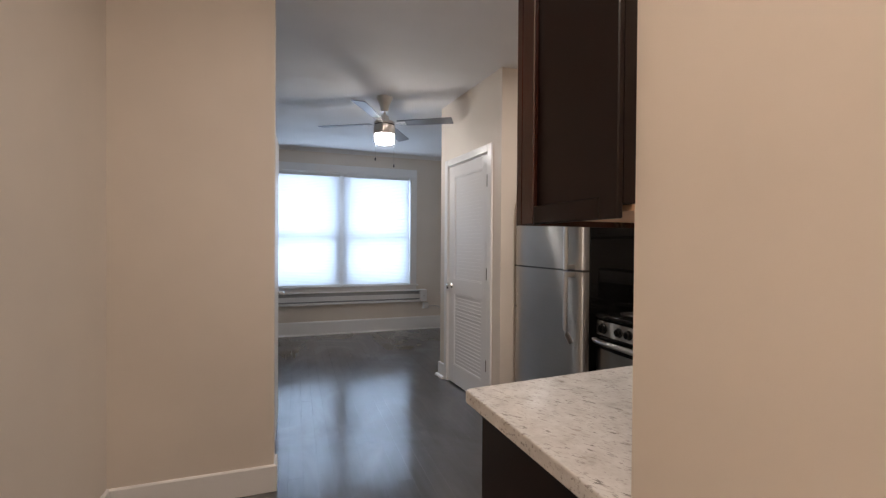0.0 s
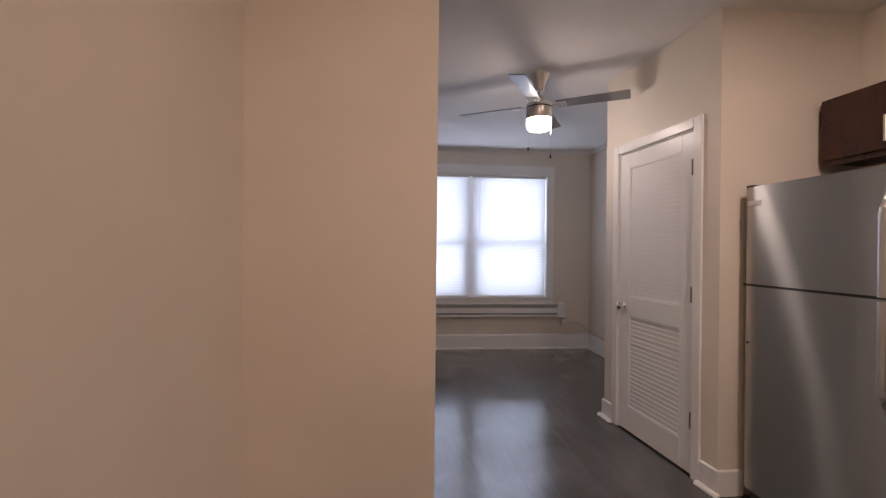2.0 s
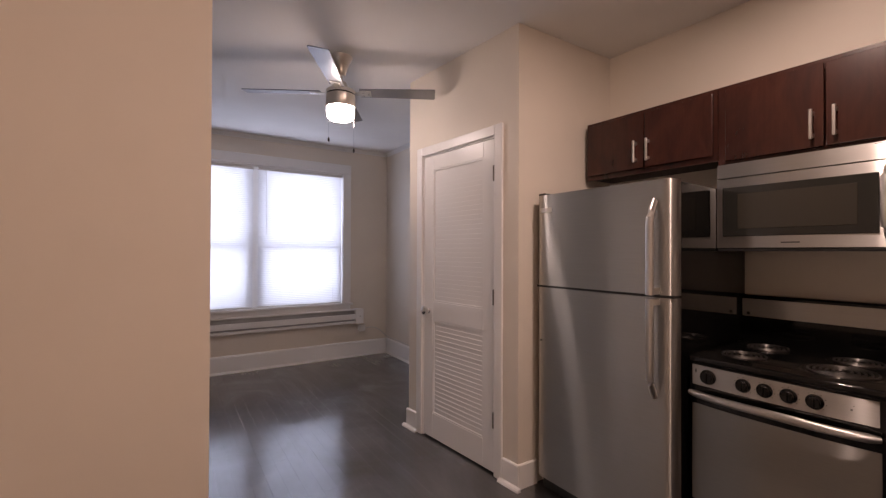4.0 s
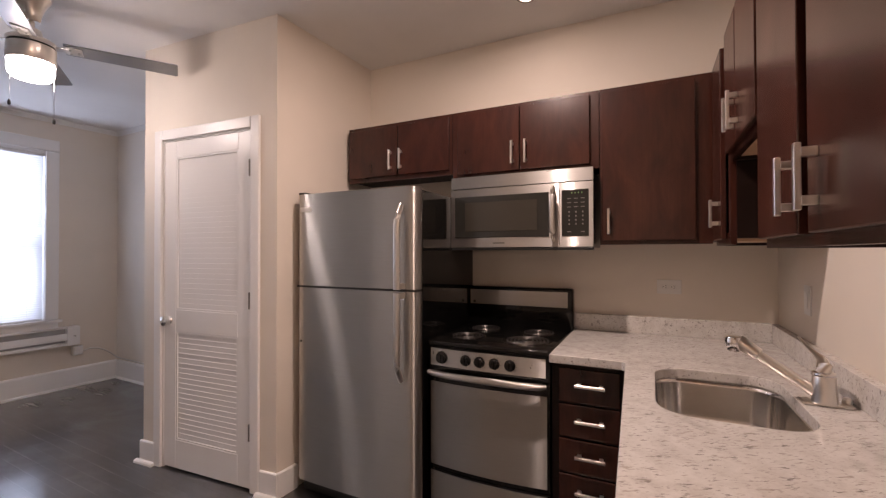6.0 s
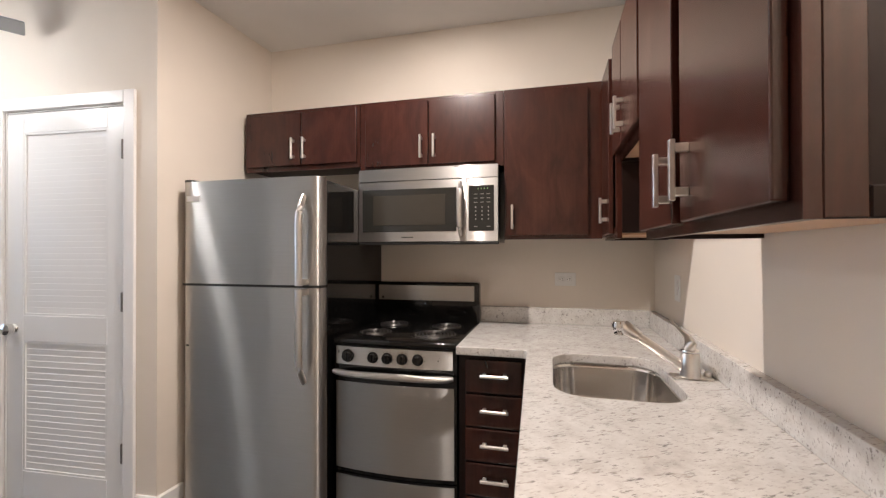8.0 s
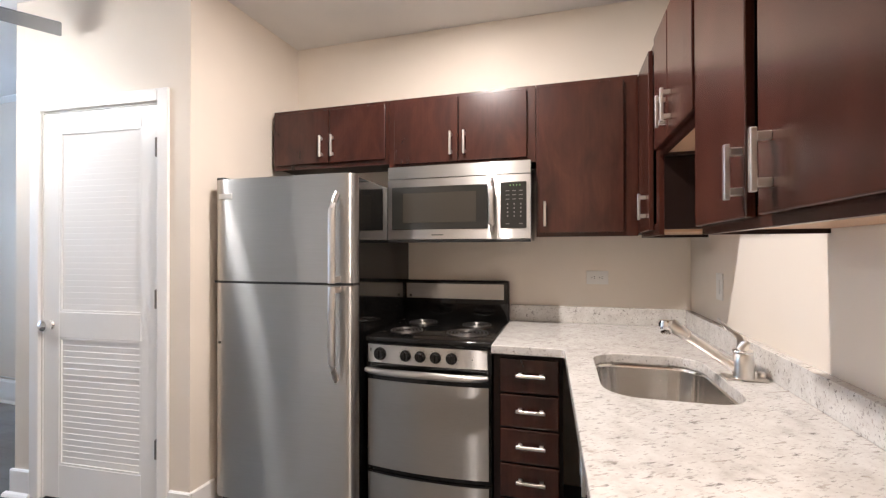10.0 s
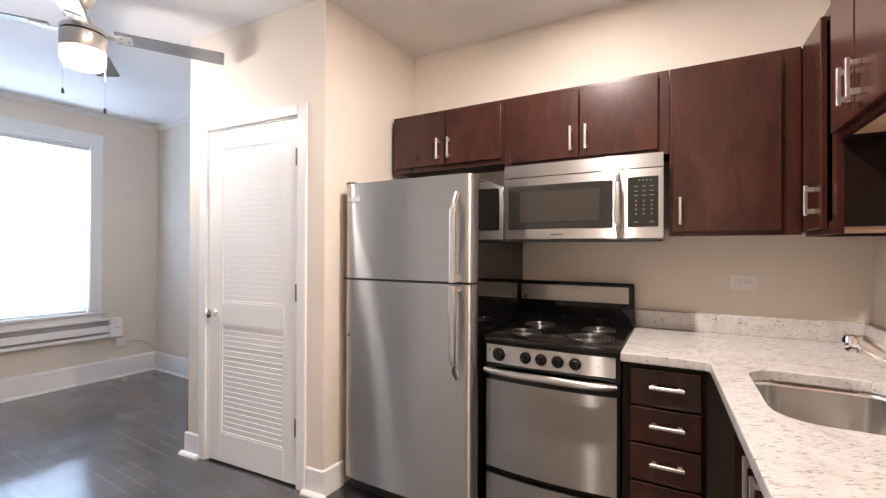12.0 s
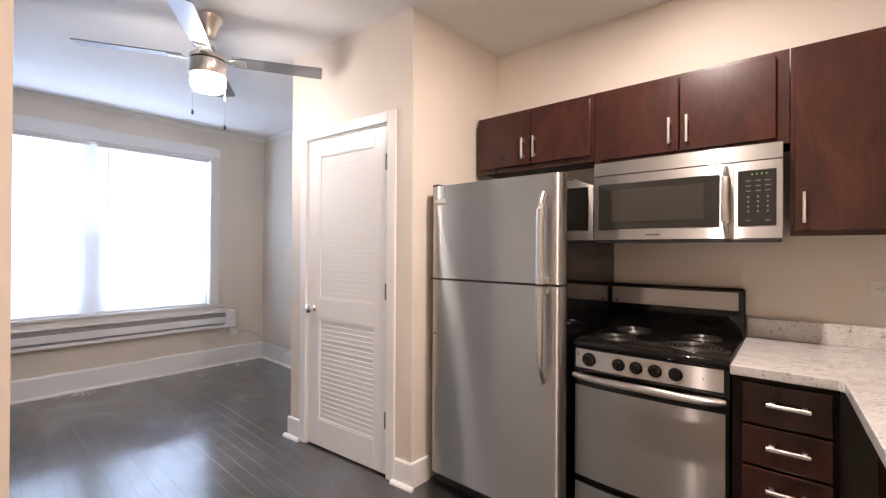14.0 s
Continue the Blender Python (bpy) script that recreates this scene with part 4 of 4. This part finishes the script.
def range_cooker():
    y0, y1, xf = 1.398, 1.992, 1.752
    yc = (y0 + y1) / 2
    s = thing("electric_range", (2.05, yc, 0), "stainless and black electric range with four coil burners", "range")
    part("body", mk((xf + 0.012, 2.385, y0, y1, 0.03, 0.884), bev=0.003), BLACK, s)
    bm = mk((xf - 0.018, 2.36, y0 - 0.003, y1 + 0.003, 0.886, 0.917), bev=0.010, seg=3)
    part("cooktop", bm, BLACK, s, "glossy black enamel cooktop", True)
    # control panel with the knobs
    bm = bmesh.new()
    bowed(bm, xf - 0.004, y0, y1, 0.772, 0.8855, 0.014, 0.016)
    part("control_surround", bm, BLACK, s, smooth=True)
    bm = bmesh.new()
    bowed(bm, xf - 0.010, y0 + 0.018, y1 - 0.012, 0.797, 0.880, 0.014, 0.005)
    panel = part("control_panel", bm, STEEL, s, "brushed steel control panel", True)
    for i, y in enumerate((1.916, 1.788, 1.718, 1.646, 1.573)):
        xx = xf - 0.010 - 0.014 * (1 - (2 * (y - y0) / (y1 - y0) - 1) ** 2)
        bm = bmesh.new()
        g = 1.16 if i == 0 else 1.0
        lathe(bm, [(0.026 * g, 0.0), (0.026 * g, 0.004), (0.021 * g, 0.006), (0.020 * g, 0.020), (0.017 * g, 0.023)], (0, 0, 0), 24, "X")
        if max(v.co.x for v in bm.verts) > 0.01:
            bmesh.ops.rotate(bm, verts=bm.verts, cent=(0, 0, 0), matrix=Matrix.Rotation(math.pi, 3, "Z"))
        k = part("knob", bm, BLACK, panel, "black control knob", True, m=Matrix.Translation((xx, y, 0.838)))
        part("pointer", mk((xx - 0.028, xx - 0.020, y - 0.004, y + 0.004, 0.820, 0.857), bev=0.0015, seg=1), BLACK, k)
        bm = bmesh.new()
        for j in range(9):
            a = radians(-130 + 260 * j / 8)
            cy, cz = y + 0.031 * math.sin(a), 0.838 + 0.031 * math.cos(a)
            box(bm, xx - 0.0006, xx + 0.0004, cy - 0.0018, cy + 0.0018, cz - 0.0009, cz + 0.0009)
        tagged(part("dial_marks", bm, RUBBER, panel), kind="stuff")
    xx = xf - 0.0145
    part("indicator_lamp", mk((xx - 0.002, xx + 0.004, 1.478, 1.484, 0.834, 0.840), bev=0.001, seg=1), RUBBER, panel)
    part("printed_mark", mk((xx - 0.0008, xx + 0.003, 1.474, 1.488, 0.849, 0.852), (xx + 0.001, xx + 0.004, 1.963, 1.967, 0.848, 0.862)), RUBBER, panel)
    # oven door
    bm = bmesh.new()
    bowed(bm, xf, y0 + 0.002, y1 - 0.002, 0.294, 0.768, 0.022, 0.011)
    d = part("oven_door", bm, BLACK, s, "black oven door edge", True)
    bm = bmesh.new()
    bowed(bm, xf - 0.004, y0 + 0.014, y1 - 0.008, 0.312, 0.716, 0.022, 0.003)
    part("door_panel", bm, DARKER_STEEL, d, "brushed stainless steel door panel", True)
    bm = bmesh.new()
    pts, rs = [], []
    for i in range(21):
        u = i / 20
        q = (2 * u - 1) ** 2
        pts.append((xf - 0.030 - 0.034 * (1 - q ** 2), y0 + 0.012 + (y1 - y0 - 0.024) * u, 0.766))
        rs.append(0.017 if 0 < i < 20 else 0.012)
    tube(bm, pts, rs, 14, 0.9)
    h = part("handle", bm, STEEL, d, "bowed brushed steel oven handle", True)
    for y in (y0 + 0.03, y1 - 0.03):
        part("handle_mount", mk((xf - 0.035, xf + 0.002, y - 0.018, y + 0.018, 0.748, 0.766), bev=0.004), BLACK, h)
    # storage drawer
    bm = bmesh.new()
    bowed(bm, xf + 0.002, y0 + 0.002, y1 - 0.002, 0.045, 0.288, 0.022, 0.009)
    w = part("storage_drawer", bm, BLACK, s, smooth=True)
    bm = bmesh.new()
    bowed(bm, xf - 0.003, y0 + 0.014, y1 - 0.008, 0.060, 0.278, 0.022, 0.004)
    part("drawer_panel", bm, DARKER_STEEL, w, "brushed stainless steel drawer panel", True)
    # backguard
    bm = mk((2.318, 2.392, y0 - 0.004, y1 + 0.004 + 0.036, 0.905, 1.143), bev=0.012, seg=3)
    g = part("backguard", bm, BLACK, s, "glossy black backguard", True)
    part("backguard_panel", mk((2.3145, 2.3195, y0 + 0.022, y1 + 0.012, 1.036, 1.124), bev=0.0022, seg=2), STEEL, g, "brushed steel strip")
    part("badge", mk((2.3125, 2.3155, y1 - 0.022, y1 - 0.008, 1.044, 1.058), bev=0.001, seg=1), RUBBER, g)
    for x, y, r in ((1.915, 1.545, 0.112), (1.905, 1.853, 0.090), (2.145, 1.545, 0.088), (2.160, 1.850, 0.088)):
        b = bmesh.new()
        lathe(b, [(r + 0.010, 0.9172), (r + 0.008, 0.9182), (r + 0.004, 0.9180), (r - 0.004, 0.9174), (0.02, 0.9173)], (x, y, 0), 36)
        ring = part("burner", b, PAN, s, "chrome drip pan", True)
        b = bmesh.new()
        turns, pts = (5 if r > 0.09 else 4), []
        for i in range(turns * 22 + 1):
            a = math.tau * i / 22
            rr = 0.018 + (r - 0.024) * i / (turns * 22)
            pts.append((x + rr * math.cos(a), y + rr * math.sin(a), 0.9200))
        tube(b, pts, 0.0040, 6)
        part("coil", b, mat("heating_coil", (0.15, 0.142, 0.135), 0.30, 0.9), ring, "grey metal heating coil", True)


range_cooker()


# ---- microwave over the range ----
def microwave():
    y0, y1, xf = 1.252, 2.014, 2.052
    z0, z1 = 1.372, 1.766
    m = thing("microwave", (2.2, (y0 + y1) / 2, z0), "stainless over-range microwave with a black control panel", "microwave")
    part("body", mk((xf + 0.03, RANGE_X - 0.001, y0 + 0.004, y1 - 0.004, z0, z1 - 0.002), bev=0.003), BLACK, m)
    part("bottom_lip", mk((xf + 0.005, xf + 0.06, y0 + 0.002, y1 - 0.002, z0 - 0.012, z0 + 0.002), bev=0.003), RUBBER, m)
    bm = bmesh.new()
    bowed(bm, xf + 0.006, y0, y1, 1.702, z1, 0.006, 0.024)
    part("vent_grille", bm, STEEL, m, "brushed steel vent strip", True)
    # thin near-black strip draws the slot's shade on the closed grille
    part("vent_slot_shade", mk((xf + 0.001, xf + 0.020, 1.45, 1.70, z1 - 0.006, z1 - 0.003)), DARK, m)
    yd = 1.414
    bm = bmesh.new()
    bowed(bm, xf + 0.004, yd + 0.001, y1, z0 + 0.004, 1.697, 0.004, 0.026)
    d = part("microwave_door", bm, STEEL, m, "brushed steel door with a dark window", True)
    part("window_surround", mk((xf - 0.003, xf + 0.005, yd + 0.052, y1 - 0.026, 1.428, 1.655), bev=0.003), GLASS, d, "glossy black glass")
    part("door_window", mk((xf - 0.0045, xf - 0.0005, yd + 0.110, y1 - 0.088, 1.462, 1.622), bev=0.0015, seg=1), SMOKED, d, "smoky meshed glass")
    part("printed_mark", mk((xf - 0.001, xf + 0.003, 1.700, 1.765, 1.396, 1.401)), RUBBER, d)
    bm = bmesh.new()
    pts = []
    for i in range(21):
        u = i / 20
        pts.append((xf - 0.006 - 0.034 * (1 - (2 * u - 1) ** 4) ** 0.8, yd + 0.028, 1.408 + 0.268 * u))
    tube(bm, pts, [0.008] + [0.0092] * 19 + [0.008], 16, 1.75)
    part("handle", bm, STEEL_V, d, "curved brushed steel handle", True)
    bm = bmesh.new()
    bowed(bm, xf + 0.004, y0, yd - 0.001, z0 + 0.004, 1.697, 0.001, 0.026)
    c = part("control_side", bm, STEEL, m, "brushed steel control side", True)
    k = part("keypad", mk((xf - 0.001, xf + 0.006, y0 + 0.020, yd - 0.012, 1.428, 1.660), bev=0.003), GLASS, c, "black glass keypad")
    bm = bmesh.new()
    for r in range(3):
        for q in range(3):
            y, z = y0 + 0.048 + 0.026 * q * 1.25, 1.615 - 0.021 * r
            box(bm, xf - 0.0018, xf - 0.0006, y - 0.009, y + 0.009, z - 0.0016, z + 0.0016)
    for r in range(4):
        for q in range(3):
            y, z = y0 + 0.048 + 0.0325 * q, 1.548 - 0.020 * r
            box(bm, xf - 0.0018, xf - 0.0006, y - 0.003, y + 0.003, z - 0.004, z + 0.004)
    for q in (0, 2):
        y = y0 + 0.048 + 0.0325 * q
        box(bm, xf - 0.0018, xf - 0.0006, y - 0.009, y + 0.009, 1.448, 1.452)
    tagged(part("key_print", bm, INK, k, "pale key markings"), kind="stuff")
    bm = bmesh.new()
    for q in range(4):
        y = y0 + 0.052 + 0.016 * q
        box(bm, xf - 0.0018, xf - 0.0006, y - 0.0025, y + 0.0025, 1.639, 1.646)
    tagged(part("clock_digits", bm, CLOCK, k, "dim green clock digits"), kind="stuff")


microwave()


# ---- sockets ----
def socket_plate(name, m, label, duplex):
    s = thing(name, m.translation, label, name.split("_")[0] if duplex else "switch")
    part("plate", mk((-0.057, 0.057, 0.0005, 0.006, -0.037, 0.037), bev=0.002), PLASTIC, s, m=m)
    if duplex:
        for sx in (-0.020, 0.020):
            r = part("receptacle", mk((sx - 0.016, sx + 0.016, 0.006, 0.009, -0.014, 0.014), bev=0.003), PLASTIC, s, m=m)
            part("slots", mk((sx - 0.008, sx + 0.000, 0.0088, 0.0093, 0.004, 0.006), (sx - 0.008, sx - 0.001, 0.0088, 0.0093, -0.006, -0.004), (sx + 0.006, sx + 0.010, 0.0088, 0.0093, -0.002, 0.002)), RUBBER, r, m=m)
    else:
        part("rocker", mk((-0.032, 0.032, 0.006, 0.010, -0.016, 0.016), bev=0.002), PLASTIC, s, m=m)


socket_plate("outlet", Matrix.Translation((RANGE_X, 0.917, 1.166)) @ Matrix(((0, -1, 0, 0), (1, 0, 0, 0), (0, 0, 1, 0), (0, 0, 0, 1))), "white duplex outlet on a horizontal wall plate", True)
socket_plate("light_switch", Matrix.Translation((1.975, SINK_Y, 1.160)) @ pose(0, 0, 0, 0, 90, 0), "white wall switch plate beside the sink", False)


# ---- the kitchen's turn ----
for ob in list(scene.objects):
    if ob.parent is None and ob.name.split(".")[0] in ("wall_cabinet", "base_cabinet", "worktop", "sink", "faucet", "refrigerator", "electric_range", "microwave", "outlet", "light_switch"):
        ob.matrix_basis = KITCHEN @ ob.matrix_basis


# ---- floor boards ----
def floor():
    base = struct("floor", mk((-2.32, 2.53, -2.52, 6.42, -0.10, -0.012)), FLOOR, "dark ebony-stained hardwood strip floor, glossy and worn", "floor")
    rng = random.Random(5)
    W = 0.083
    near, rest = [], []
    x = -2.2
    while x < 2.45:
        y = -2.4 if x > -0.9 and x < 0.6 else (2.35 if x < 0 else 0.4)
        while y < 6.2:
            ln_ = rng.choice((0.9, 1.2, 1.5, 1.8, 2.1))
            if y + ln_ > 6.26:
                ln_ = round(6.26 - y, 3)
            (near if x > -0.25 and x < 2.3 and y + ln_ > 1.2 else rest).append((x, y, ln_))
            y += ln_
        x += W
    meshes = {}

    def board(bm, w, l, z):
        g = 0.0002
        c = 0.00015
        v = [bm.verts.new(p) for p in ((g, g, -0.012), (w - g, g, -0.012), (w - g, l - g, -0.012), (g, l - g, -0.012),
                                       (g, g, -c), (w - g, g, -c), (w - g, l - g, -c), (g, l - g, -c),
                                       (g + c, g + c, 0), (w - g - c, g + c, 0), (w - g - c, l - g - c, 0), (g + c, l - g - c, 0))]
        for k in range(4):
            j = (k + 1) % 4
            bm.faces.new((v[k], v[j], v[4 + j], v[4 + k]))
            bm.faces.new((v[4 + k], v[4 + j], v[8 + j], v[8 + k]))
        bm.faces.new(v[8:12])
        return v
    for ln_ in sorted({q[2] for q in near}):
        bm = bmesh.new()
        board(bm, W, ln_, 0)
        me = bpy.data.meshes.new("board")
        bm.to_mesh(me)
        bm.free()
        me.materials.append(FLOOR)
        meshes[ln_] = me
    for x, y, ln_ in near:
        ob = new("board", meshes[ln_])
        AT[ob] = Matrix.Identity(4)
        hang(ob, base)
        ob.matrix_basis = pose(x, y, rng.uniform(-0.0001, 0.0001), rng.uniform(-0.01, 0.01), rng.uniform(-0.05, 0.05), 0)
    bm = bmesh.new()
    for x, y, ln_ in rest:
        for v in board(bm, W, ln_, 0):
            v.co += Vector((x, y, 0))
    tagged(part("boards", bm, FLOOR, base), kind="stuff")


floor()
